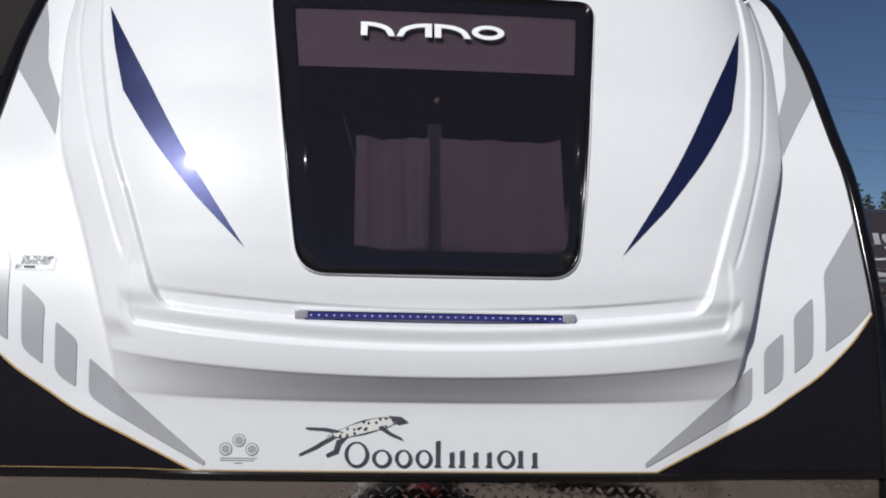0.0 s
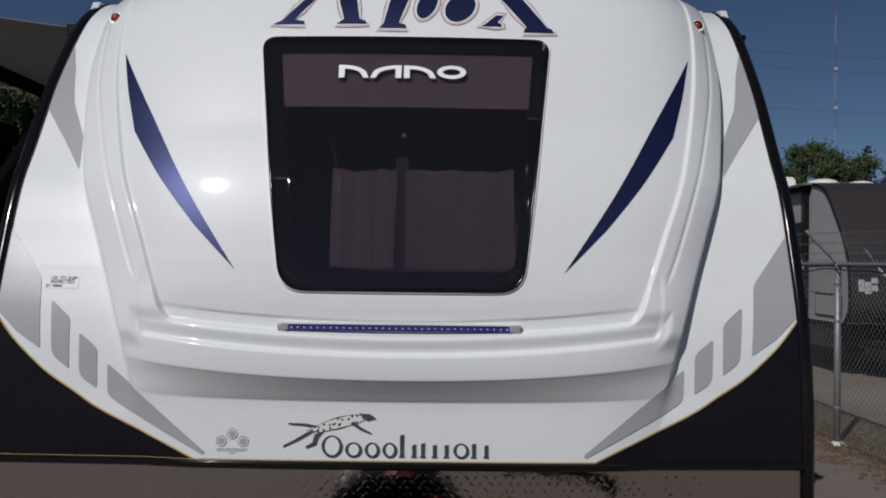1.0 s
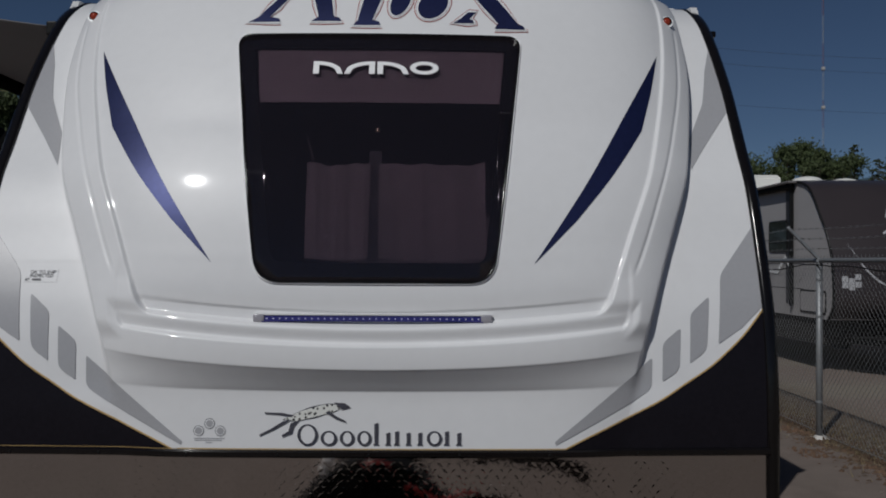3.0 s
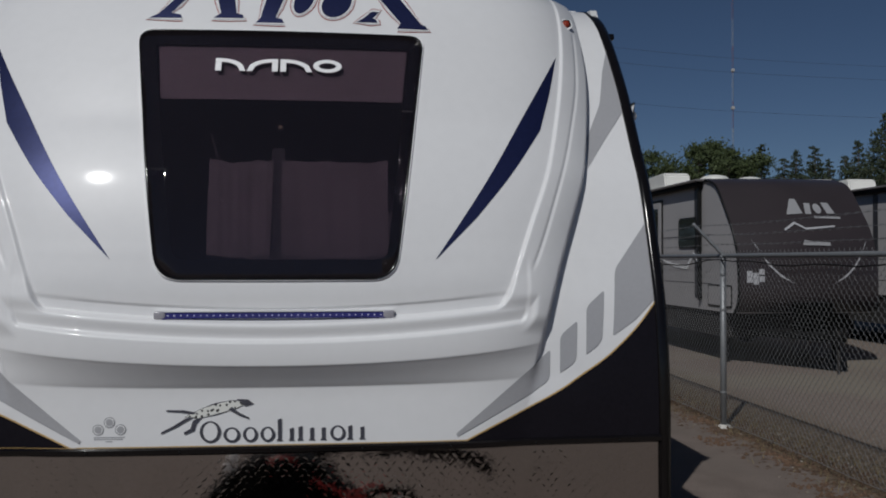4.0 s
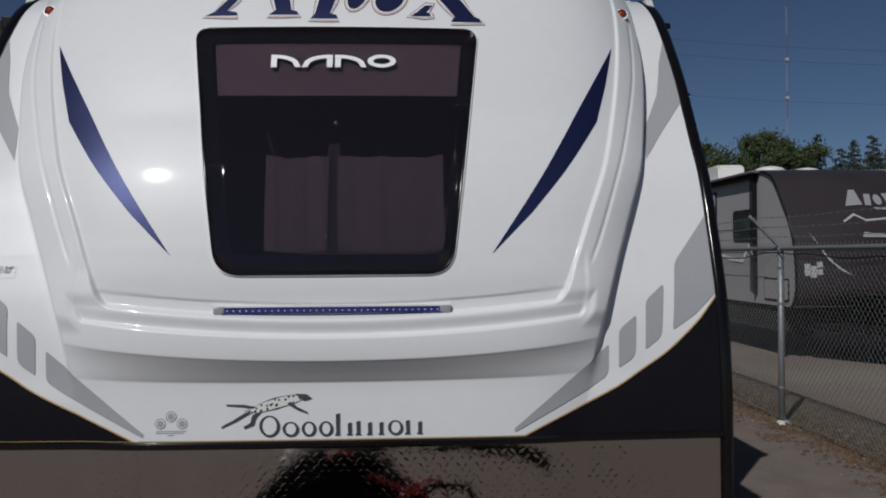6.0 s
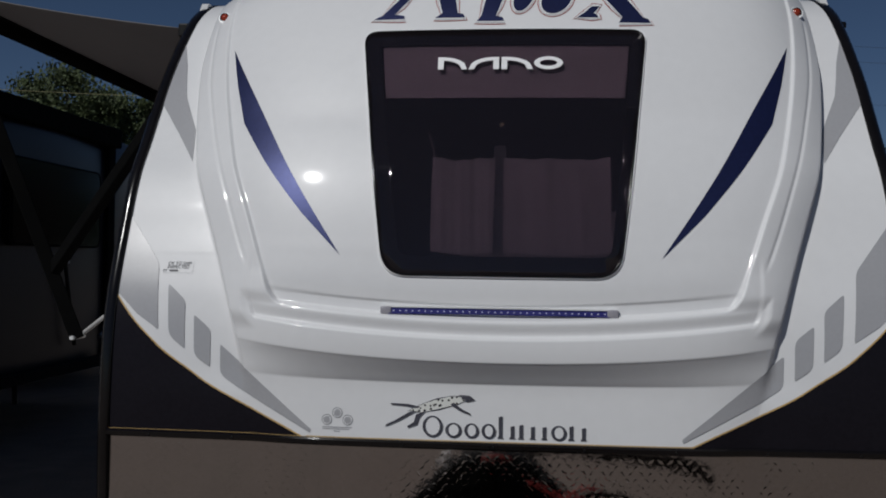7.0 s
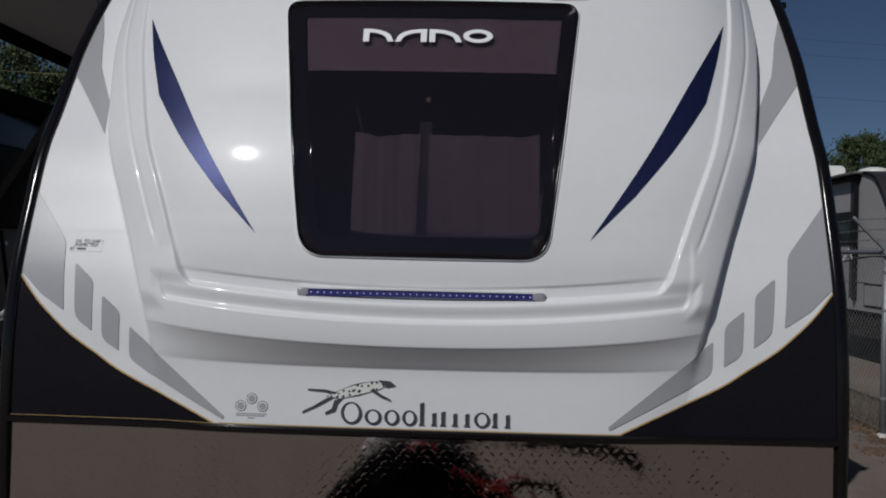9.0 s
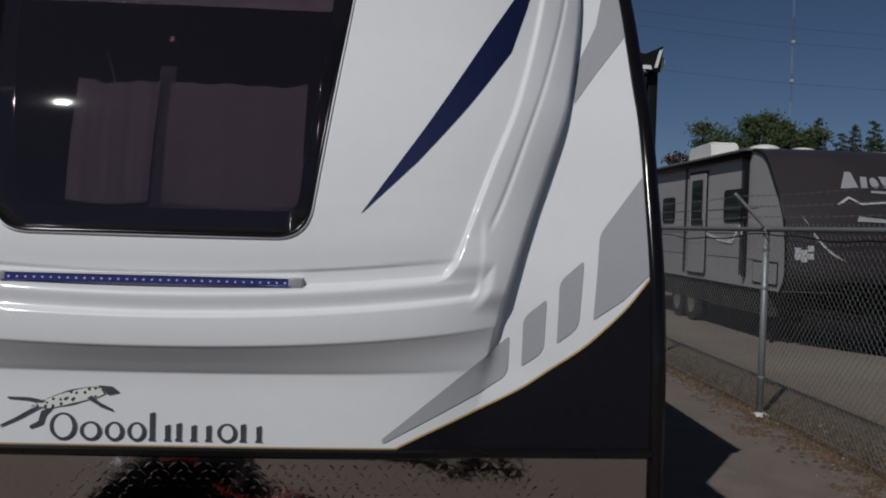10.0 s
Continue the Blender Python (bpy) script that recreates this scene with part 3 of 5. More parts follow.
# ---- badges as plain shapes ----
def raised(name, poly, material, parent, off0, off1, label="", grid=0.02):
    bm = flat_patch(poly, grid)
    on_front(bm, off1)
    bmesh.ops.recalc_face_normals(bm, faces=bm.faces[:])
    if sum(f.normal.y for f in bm.faces) > 0:
        bmesh.ops.reverse_faces(bm, faces=bm.faces[:])
    bmesh.ops.solidify(bm, geom=bm.faces[:], thickness=off1 - off0)
    return part(name, bm, material, parent, label)


def oval(cx, cz, rx, rz, n=20, lean=0.0):
    return [(cx + rx * math.cos(k * math.tau / n) + lean * math.sin(k * math.tau / n) * rz, cz + rz * math.sin(k * math.tau / n)) for k in range(n)]


def arc_band(x0, x1, z0, z1, thick, flip):
    """A quarter-round band from a flat top down to a point on the base line."""
    w, h = x1 - x0, z1 - z0
    up = [(u, math.sqrt(max(0.0, 1 - u ** 2.6))) for u in [k / 10 for k in range(11)]]
    low = [(u * (1 - thick / w * 1.5), v * (1 - thick / h)) for u, v in up]
    return [(x0 + w * (1 - u if flip else u), z0 + h * v) for u, v in up + low[::-1]]


for x0, x1, flip in ((-0.187, -0.098, 0), (-0.094, -0.002, 1), (0.005, 0.100, 0)):
    band = arc_band(x0, x1, 2.204, 2.245, 0.011, flip)
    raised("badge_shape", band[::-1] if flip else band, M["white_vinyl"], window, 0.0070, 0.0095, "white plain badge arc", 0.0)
    post = x1 - 0.0175 if flip else x0
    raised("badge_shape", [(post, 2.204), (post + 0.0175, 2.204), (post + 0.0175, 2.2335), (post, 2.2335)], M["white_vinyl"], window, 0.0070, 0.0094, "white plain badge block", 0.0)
ring_out, ring_in = oval(0.146, 2.225, 0.043, 0.0215, 28), oval(0.146, 2.225, 0.026, 0.0105, 28)
bm = bmesh.new()
loops = [[bm.verts.new((x, front(x, z) - off, z)) for x, z in poly] for poly, off in ((ring_out, 0.0070), (ring_out, 0.0095), (ring_in, 0.0095), (ring_in, 0.0070))]
for a, b in zip(loops, loops[1:]):
    for k in range(28):
        bm.faces.new((a[k], a[(k + 1) % 28], b[(k + 1) % 28], b[k]))
bmesh.ops.recalc_face_normals(bm, faces=bm.faces[:])
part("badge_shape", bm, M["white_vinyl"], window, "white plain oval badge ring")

# wide navy badge over the window: leaning plain shapes, each with a silver and a red border
LEAN_SHAPES = [
    [(-0.402, 2.384), (-0.302, 2.384), (-0.306, 2.397), (-0.336, 2.402), (-0.236, 2.535), (-0.268, 2.535), (-0.374, 2.400)],
    [(-0.206, 2.386), (-0.112, 2.386), (-0.118, 2.399), (-0.136, 2.404), (-0.158, 2.535), (-0.220, 2.535), (-0.184, 2.404)],
    [(-0.076, 2.372), (0.010, 2.372), (0.004, 2.386), (-0.016, 2.392), (0.030, 2.535), (-0.034, 2.535), (-0.062, 2.390)],
    oval(0.070, 2.462, 0.030, 0.054, 22, 0.25),
    oval(0.172, 2.452, 0.046, 0.054, 22, 0.25),
    [(0.234, 2.384), (0.300, 2.384), (0.296, 2.396), (0.286, 2.400), (0.306, 2.426), (0.282, 2.426), (0.256, 2.400)],
    [(0.362, 2.366), (0.460, 2.366), (0.453, 2.380), (0.438, 2.386), (0.338, 2.535), (0.266, 2.535), (0.374, 2.386)],
]
for poly in LEAN_SHAPES:
    decal("badge_border", shifted(dense(poly, 0.02), 0.0125), M["red_line"], trailer, "thin red-grey badge border", 0.0015, 0.02)
    decal("badge_gap", shifted(dense(poly, 0.02), 0.0095), M["gelcoat"], trailer, "", 0.0022, 0.02)
    decal("badge_line", shifted(dense(poly, 0.02), 0.0062), M["silver_vinyl"], trailer, "", 0.0029, 0.02)
    decal("badge_ground", shifted(dense(poly, 0.02), 0.0042), M["white_vinyl"], trailer, "", 0.0036, 0.02)
    decal("badge_shape", dense(poly, 0.02), M["blue_film"], trailer, "leaning navy blue badge shape", 0.0043, 0.02)

# maker's badge at the bottom: plain charcoal bars and a speckled sweep
def badge_stroke(poly):
    raised("badge_edge", [(px + 0.0022, pz - 0.0018) for px, pz in poly], M["silver_vinyl"], trailer, 0.0005, 0.002, "", 0.0)
    raised("badge_bar", poly, M["dark_vinyl"], trailer, 0.001, 0.0045, "charcoal raised badge shape", 0.0)


x = -0.198
for w, h, sort in ((0.064, 0.056, "oval"), (0.053, 0.038, "oval"), (0.048, 0.038, "oval"), (0.047, 0.038, "oval"), (0.057, 0.060, "bars"), (0.088, 0.038, "bars"), (0.050, 0.038, "oval"), (0.058, 0.038, "bars")):
    if sort == "oval":
        cx, cz, rx, rz = x + w / 2 - 0.003, 1.135 + h / 2, w / 2 - 0.004, h / 2 + 0.001
        badge_stroke(oval(cx, cz, rx, rz, 22))
        raised("badge_gap", oval(cx + 0.001, cz, rx - 0.0085, rz - 0.0045, 18), M["gelcoat"], trailer, 0.004, 0.0048, "", 0.0)
    else:
        for u in (0.0, 0.5, 1.0) if w > 0.07 else (0.0, 1.0):
            x0 = x + u * (w - 0.024)
            hh = h if u == 0 else 0.034
            badge_stroke([(x0 - 0.002, 1.136), (x0 + 0.014, 1.136), (x0 + 0.011, 1.140), (x0 + 0.011, 1.136 + hh), (x0 + 0.001, 1.133 + hh), (x0 + 0.002, 1.140)])
    x += w
speckle = bpy.data.materials.new("speckled_film")
speckle.use_nodes = True
n, l = speckle.node_tree.nodes, speckle.node_tree.links
vo, tc, cr = n.new("ShaderNodeTexVoronoi"), n.new("ShaderNodeTexCoord"), n.new("ShaderNodeValToRGB")
vo.inputs["Scale"].default_value = 95
cr.color_ramp.elements[0].position, cr.color_ramp.elements[1].position = 0.30, 0.38
cr.color_ramp.elements[0].color, cr.color_ramp.elements[1].color = (0.02, 0.02, 0.02, 1), (0.7, 0.7, 0.66, 1)
l.new(tc.outputs["Object"], vo.inputs["Vector"])
l.new(vo.outputs["Distance"], cr.inputs["Fac"])
l.new(cr.outputs["Color"], n["Principled BSDF"].inputs["Base Color"])
sweep = smooth_line([(-0.235, 1.205), (-0.200, 1.222), (-0.160, 1.236), (-0.110, 1.247), (-0.070, 1.240)], 6) + smooth_line([(-0.098, 1.226), (-0.150, 1.212), (-0.200, 1.200)], 6)
raised("badge_edge", shifted(dense(sweep, 0.02), 0.0035), M["dark_vinyl"], trailer, 0.0005, 0.0018, "black outline of the sweep", 0.0)
raised("badge_sweep", sweep, speckle, trailer, 0.0015, 0.003, "black and white speckled sweep", 0.0)
STREAKS = (
    [(-0.302, 1.158), (-0.262, 1.176), (-0.214, 1.204), (-0.236, 1.200), (-0.272, 1.178), (-0.300, 1.164)],
    [(-0.238, 1.156), (-0.212, 1.166), (-0.206, 1.186), (-0.190, 1.204), (-0.216, 1.194), (-0.222, 1.172), (-0.240, 1.162)],
    [(-0.288, 1.224), (-0.240, 1.223), (-0.205, 1.216), (-0.215, 1.211), (-0.245, 1.217), (-0.287, 1.220)],
    [(-0.120, 1.224), (-0.090, 1.206), (-0.062, 1.196), (-0.064, 1.201), (-0.090, 1.214), (-0.110, 1.230)],
    [(-0.098, 1.252), (-0.066, 1.250), (-0.050, 1.238), (-0.074, 1.232), (-0.088, 1.244)],
)
for tail in STREAKS:
    decal("badge_streak", tail, M["dark_vinyl"], trailer, "thin black badge streak", 0.0034, 0.0)

# stickers
for cx, cz in ((-0.470, 1.172), (-0.440, 1.192), (-0.410, 1.172)):
    decal("label_ring", oval(cx, cz, 0.0148, 0.0148, 24), mat("label_grey", (0.2, 0.2, 0.22), 0.5), trailer, "", 0.0012, 0.0)
    decal("label_disc", oval(cx, cz, 0.0125, 0.0125, 24), M["white_vinyl"], trailer, "", 0.0016, 0.0)
    decal("label_disc", oval(cx, cz, 0.0100, 0.0100, 24), M["grey_film"], trailer, "", 0.0020, 0.0)
for z, x0, x1 in ((1.150, -0.482, -0.398), (1.145, -0.482, -0.405), (1.139, -0.450, -0.432)):
    decal("label_line", [(x0, z), (x1, z), (x1, z + 0.0025), (x0, z + 0.0025)], M["grey_film"], trailer, "", 0.0012, 0.0)
decal("inspection_label", [(-1.000, 1.578), (-0.905, 1.578), (-0.903, 1.614), (-0.997, 1.614)], M["gelcoat"], trailer, "small white inspection label with black print", 0.0011, 0.0)


def writing(text, x, z, size, off, parent, material, slant=0.0):
    cu = bpy.data.curves.new("label_text", "FONT")
    cu.body, cu.size = text, size
    ob = bpy.data.objects.new("label_text", cu)
    scene.collection.objects.link(ob)
    me = bpy.data.meshes.new_from_object(ob.evaluated_get(bpy.context.evaluated_depsgraph_get()))
    bpy.data.objects.remove(ob)
    bm = bmesh.new()
    bm.from_mesh(me)
    for v in bm.verts:
        px, pz = x + v.co.x + v.co.y * slant, z + v.co.y
        v.co = Vector((px, front(px, pz) - off, pz))
    return part("label_text", bm, material, parent)


ink = mat("black_ink", (0.11, 0.11, 0.12), 0.6)
writing("OK TO SHIP", -0.984, 1.6025, 0.0135, 0.003, trailer, ink, 0.2)
writing("INSPECTED", -0.985, 1.5920, 0.0135, 0.003, trailer, ink, 0.2)
writing("BY", -0.997, 1.5815, 0.0120, 0.003, trailer, ink, 0.2)
decal("label_line", [(-0.976, 1.583), (-0.950, 1.583), (-0.950, 1.588), (-0.976, 1.588)], ink, trailer, "", 0.003, 0.0)

# LED bar in its pocket
bar = new("light_bar")
bar.parent = trailer
tagged(bar, "slim blue LED bar with clear end caps")


def strip(x0, x1, z0, z1, off0, off1):
    bm = flat_patch([(x0, z0), (x1, z0), (x1, z1), (x0, z1)], 0.04)
    on_front(bm, off1)
    bmesh.ops.recalc_face_normals(bm, faces=bm.faces[:])
    if sum(f.normal.y for f in bm.faces) > 0:
        bmesh.ops.reverse_faces(bm, faces=bm.faces[:])
    bmesh.ops.solidify(bm, geom=bm.faces[:], thickness=off1 - off0)
    return bm


part("bar_body", strip(-0.294, 0.314, 1.4775, 1.4925, 0.0, 0.012), M["led_strip"], bar, "violet-blue strip")
for sx, x in ((-1, -0.302), (1, 0.323)):
    y = front(x, 1.485)
    part("end_cap", box(bmesh.new(), (x - 0.016, y - 0.016, 1.474), (x + 0.016, y + 0.004, 1.497), 0.005, 3), M["pale_cap"], bar, "pale translucent end cap", smooth=True)
for k in range(34):
    x = -0.280 + k * 0.0176
    y = front(x, 1.4845) - 0.0122
    part("diode", box(bmesh.new(), (x - 0.0022, y - 0.0012, 1.4828), (x + 0.0022, y + 0.001, 1.4866)), M["led"], bar)

part("bar_hood", strip(-0.318, 0.338, 1.4942, 1.4985, 0.0, 0.0145), M["gelcoat"], bar, "thin lip over the bar")

# marker lamps
for x in (-0.962, 0.962):
    z = 2.457
    y = front(x, z)
    lamp = part("marker_lamp", rod(bmesh.new(), (x, y + 0.004, z), (x, y - 0.006, z), 0.017, 20), M["rubber"], trailer, "small round red marker lamp")
    bm = bmesh.new()
    bmesh.ops.create_uvsphere(bm, u_segments=16, v_segments=10, radius=0.013, matrix=Matrix.Translation((x, y - 0.006, z)) @ Matrix.Diagonal((1, 0.6, 1, 1)))
    part("lens", bm, M["amber"], lamp, smooth=True)
    bm = bmesh.new()
    bmesh.ops.create_circle(bm, segments=20, radius=0.022, cap_ends=True, matrix=Matrix.Translation((x, y - 0.003, z)) @ Matrix.Rotation(radians(72), 4, "X"))
    part("bezel", bm, M["white_vinyl"], lamp)

part("gutter_spout", box(bmesh.new(), (1.15, 0.74, 2.475), (1.215, 0.775, 2.498), 0.006), M["rubber"], trailer, "small black gutter spout")

# slide-out room on the far side, with its topper
slide = new("slide_out")
slide.parent = trailer
tagged(slide, "closed-in slide-out room with black flange")
part("slide_wall", box(bmesh.new(), (1.16, 2.42, 0.72), (1.77, 4.7, 2.39), 0.01), M["siding"], slide, "white slide-out wall")
for lo, hi in (((1.752, 2.385, 0.70), (1.80, 2.45, 2.41)), ((1.735, 4.68, 0.70), (1.80, 4.74, 2.41)), ((1.735, 2.45, 2.35), (1.80, 4.68, 2.41)), ((1.16, 2.395, 2.33), (1.735, 2.44, 2.395))):
    part("flange", box(bmesh.new(), lo, hi, 0.008), M["black_metal"], slide, "black flange")
part("topper_roller", rod(bmesh.new(), (1.79, 2.36, 2.45), (1.79, 4.76, 2.45), 0.035, 16), M["white_vinyl"], slide, "white topper roller", smooth=True)
part("topper_end", prism([(1.66, 2.44), (1.74, 2.405), (1.795, 2.40), (1.806, 2.525), (1.66, 2.458)], 2.335, 2.36), M["black_metal"], slide, "black wedge-shaped topper end")
part("topper_bracket", prism([(1.763, 2.418), (1.777, 2.418), (1.800, 2.508), (1.786, 2.500)], 2.322, 2.3345), M["white_vinyl"], slide, "white slanted topper bracket")
part("topper_bracket", prism([(1.66, 2.410), (1.75, 2.410), (1.745, 2.428), (1.66, 2.430)], 2.322, 2.3345), M["white_vinyl"], slide, "white topper bracket")
part("topper_fabric", prism([(1.14, 2.56), (1.79, 2.483), (1.79, 2.488), (1.14, 2.565)], 2.36, 4.74), M["fabric"], slide)

# awning drawn out on the door side
awning = new("awning")
awning.parent = trailer
tagged(awning, "extended grey patio awning on black arms")
bm = bmesh.new()
rows = []
for i in range(13):
    u = i / 12
    x, z = -1.17 - 1.03 * u, 2.47 + 0.195 * u - 0.012 * math.sin(u * math.pi)
    rows.append([bm.verts.new((x, y, z)) for y in (0.80 - 0.14 * (1 - u), 2.4, 4.2, 5.6)])
for a, b in zip(rows, rows[1:]):
    for k in range(3):
        bm.faces.new((a[k], a[k + 1], b[k + 1], b[k]))
bmesh.ops.recalc_face_normals(bm, faces=bm.faces[:])
bmesh.ops.solidify(bm, geom=bm.faces[:], thickness=0.004)
part("awning_fabric", bm, M["fabric"], awning, "grey awning fabric", smooth=True)
part("awning_roller", rod(bmesh.new(), (-2.22, 0.82, 2.645), (-2.22, 5.65, 2.645), 0.048, 18), M["tank"], awning, "black roller tube", smooth=True)
part("roller_cap", rod(bmesh.new(), (-2.22, 0.78, 2.645), (-2.22, 0.86, 2.645), 0.060, 18), M["black_metal"], awning)
def beam(a, b, w, h, bevel=0.005):
    a, b = Vector(a), Vector(b)
    n = (b - a).length
    return box(bmesh.new(), (-w / 2, -h / 2, 0), (w / 2, h / 2, n), bevel, m=look(a, b) @ pose(0, 0, -n))


for y in (0.86, 5.40):
    part("awning_arm", beam((-2.22, y, 2.63), (-1.784, y + 0.24, 1.28), 0.066, 0.056), M["tank"], awning, "black folding arm")
    part("awning_brace", beam((-1.87, y + 0.19, 1.56), (-1.19, y - 0.11, 2.33), 0.05, 0.044), M["tank"], awning, "black arm brace")
    strut = part("gas_strut", rod(bmesh.new(), (-1.770, y + 0.235, 1.29), (-1.185, y + 0.17, 1.73), 0.0095, 12), M["bright_strut"], awning, "bright metal gas strut", smooth=True)
    part("strut_bolt", rod(bmesh.new(), (-1.784, y + 0.19, 1.285), (-1.784, y + 0.30, 1.285), 0.009, 10), M["bright_strut"], strut)
part("awning_rail", box(bmesh.new(), (-1.20, 0.66, 2.44), (-1.16, 5.7, 2.49), 0.006), M["black_metal"], awning)

# chassis, wheels, tongue
part("chassis", box(box(bmesh.new(), (-0.9, 0.1, 0.42), (-0.84, 6.4, 0.55)), (0.84, 0.1, 0.42), (0.90, 6.4, 0.55)), M["black_metal"], trailer)
for x in (-1.02, 1.02):
    wheel = new("wheel")
    wheel.parent = trailer
    wheel.location = (x, 3.9, 0.34)
    bm = rod(bmesh.new(), (-0.11, 0, 0), (0.11, 0, 0), 0.34, 36)
    bmesh.ops.bevel(bm, geom=[e for e in bm.edges if abs(e.verts[0].co.x - e.verts[1].co.x) < 1e-4], offset=0.03, segments=3, affect="EDGES")
    part("tyre", bm, M["tyre"], wheel, smooth=True)
    part("rim", rod(bmesh.new(), (-0.115, 0, 0), (0.115, 0, 0), 0.2, 24), M["chrome"], wheel)
part("axle", rod(bmesh.new(), (-1.0, 3.9, 0.34), (1.0, 3.9, 0.34), 0.035, 12), M["black_metal"], trailer)
tongue = new("tongue")
tongue.parent = trailer
tagged(tongue, "black steel A-frame tongue with gas bottle cover and jack")
for sx in (-1, 1):
    part("tongue_rail", box(bmesh.new(), (-0.03, -0.05, 0), (0.03, 0.05, 1.62), 0.004, m=look((sx * 0.62, 0.25, 0.50), (sx * 0.04, -1.22, 0.50)) @ pose(0, 0, -1.62)), M["black_metal"], tongue)
part("coupler", box(bmesh.new(), (-0.06, -1.40, 0.44), (0.06, -1.12, 0.56), 0.02), M["black_metal"], tongue)
part("jack_post", rod(bmesh.new(), (0, -1.0, 0.02), (0, -1.0, 0.74), 0.03, 14), M["black_metal"], tongue)
part("jack_foot", box(bmesh.new(), (-0.1, -1.1, 0), (0.1, -0.9, 0.02), 0.004), M["galv"], tongue)
part("jack_head", box(bmesh.new(), (-0.055, -1.06, 0.72), (0.055, -0.94, 0.88), 0.02, 3), M["tank"], tongue, smooth=True)
for x, z in ((-0.172, 0.968), (-0.160, 1.000)):
    part("work_lamp", box(bmesh.new(), (x - 0.018, -0.47, z - 0.014), (x + 0.014, -0.435, z + 0.014), 0.009, 3), M["white_vinyl"], tongue, "small white plug")
part("plug_stem", rod(bmesh.new(), (-0.168, -0.455, 0.90), (-0.165, -0.455, 0.97), 0.008, 8), M["black_metal"], tongue)
hump = smooth_line([(-0.31, 0.55), (-0.32, 0.78), (-0.27, 0.855), (-0.21, 0.905), (-0.155, 0.955), (-0.10, 0.988), (0.04, 0.996), (0.11, 0.970), (0.16, 0.935), (0.215, 0.885), (0.28, 0.83), (0.31, 0.76), (0.31, 0.55)], 3)
bm = prism(hump[::-1], -0.62, -0.36)
bmesh.ops.bevel(bm, geom=[e for e in bm.edges if abs(e.verts[0].co.y - e.verts[1].co.y) < 1e-5], offset=0.02, segments=2, affect="EDGES")
cover = part("gas_bottle_cover", bm, M["tank"], tongue, "black moulded gas bottle cover", smooth=True)
for x, z in ((-0.20, 0.905), (-0.02, 0.988), (0.15, 0.935)):
    part("cover_rib", box(bmesh.new(), (x - 0.022, -0.635, z - 0.30), (x + 0.022, -0.345, z + 0.012), 0.012), M["tank"], cover)
part("spring_bar", tube(bmesh.new(), smooth_line([(0.03, -1.0, 0.84), (0.15, -0.98, 0.925), (0.35, -0.96, 0.93), (0.55, -0.94, 0.91), (0.75, -0.93, 0.887), (0.90, -0.92, 0.858), (0.98, -0.92, 0.835), (1.05, -0.92, 0.805)], 6), 0.030, 10), M["tank"], tongue, "thick black bar reaching out beside the jack", smooth=True)
part("handle", tube(bmesh.new(), [(-0.08, -0.40, 0.98), (-0.06, -0.40, 1.012), (0.02, -0.40, 1.012), (0.04, -0.40, 0.98)], 0.008), M["black_metal"], tongue)
RED_RUNS = (
    [(0.10, -0.36, 0.945), (0.16, -0.345, 0.925), (0.21, -0.34, 0.905), (0.25, -0.35, 0.915), (0.30, -0.36, 0.925), (0.35, -0.40, 0.88), (0.39, -0.45, 0.60)],
    [(0.18, -0.345, 0.88), (0.23, -0.34, 0.895), (0.27, -0.345, 0.885), (0.31, -0.36, 0.85)],
    [(-0.04, -0.375, 1.005), (0.0, -0.37, 1.018), (0.05, -0.372, 1.006)],
)
for pts in RED_RUNS:
    part("red_cable", tube(bmesh.new(), smooth_line(pts, 5), 0.0065), M["red"], tongue, "red battery cable", smooth=True)
part("red_clip", box(bmesh.new(), (0.235, -0.355, 0.888), (0.272, -0.335, 0.908), 0.006), M["red"], tongue)
part("black_cable", tube(bmesh.new(), smooth_line([(0.22, -0.36, 0.86), (0.30, -0.35, 0.905), (0.38, -0.37, 0.90), (0.44, -0.40, 0.86), (0.47, -0.44, 0.58)], 5), 0.012), M["tank"], tongue, "black cable", smooth=True)
part("cable_plug", box(bmesh.new(), (0.372, -0.40, 0.87), (0.395, -0.36, 0.90), 0.008, 3), M["white_vinyl"], tongue, "pale cable plug")

# ---- chain-link fence ----
FX, FTOP = 3.86, 1.68
fence = thing("chain_link_fence", "galvanised chain-link fence with barbed wire on slanted arms", "fence", (FX, 0, 0))
POSTS = [-4.89, -1.27, 2.35, 5.97, 9.59, 13.21]
for y in POSTS:
    post = part("fence_post", rod(bmesh.new(), (0, y, -0.05), (0, y, FTOP - 0.02), 0.030, 16), M["galv"], fence, smooth=True)
    bm = bmesh.new()
    bmesh.ops.create_uvsphere(bm, u_segments=12, v_segments=8, radius=0.034, matrix=Matrix.Translation((0, y, FTOP - 0.01)))
    part("post_cap", bm, M["galv"], post, smooth=True)
    part("barb_arm", box(bmesh.new(), (-0.016, -0.014, 0), (0.016, 0.014, 0.43), 0.004, m=look((0, y, FTOP + 0.01), (-0.30, y, FTOP + 0.31)) @ pose(0, 0, -0.43)), M["galv"], fence)
    foot = bmesh.new()
    bmesh.ops.create_cone(foot, cap_ends=True, segments=9, radius1=0.085, radius2=0.045, depth=0.035, matrix=Matrix.Translation((0.01, y, 0.015)))
    part("post_footing", foot, mat("pale_concrete", (0.5, 0.48, 0.45), 0.9, vary=0.2, scale=30, bump=0.5), fence)
    for z in (0.35, 0.75, 1.15, 1.5):
        bm = bmesh.new()
        bmesh.ops.create_cone(bm, segments=14, radius1=0.0335, radius2=0.0335, depth=0.022, matrix=Matrix.Translation((0, y, z)))
        part("tension_band", bm, M["galv"], post)
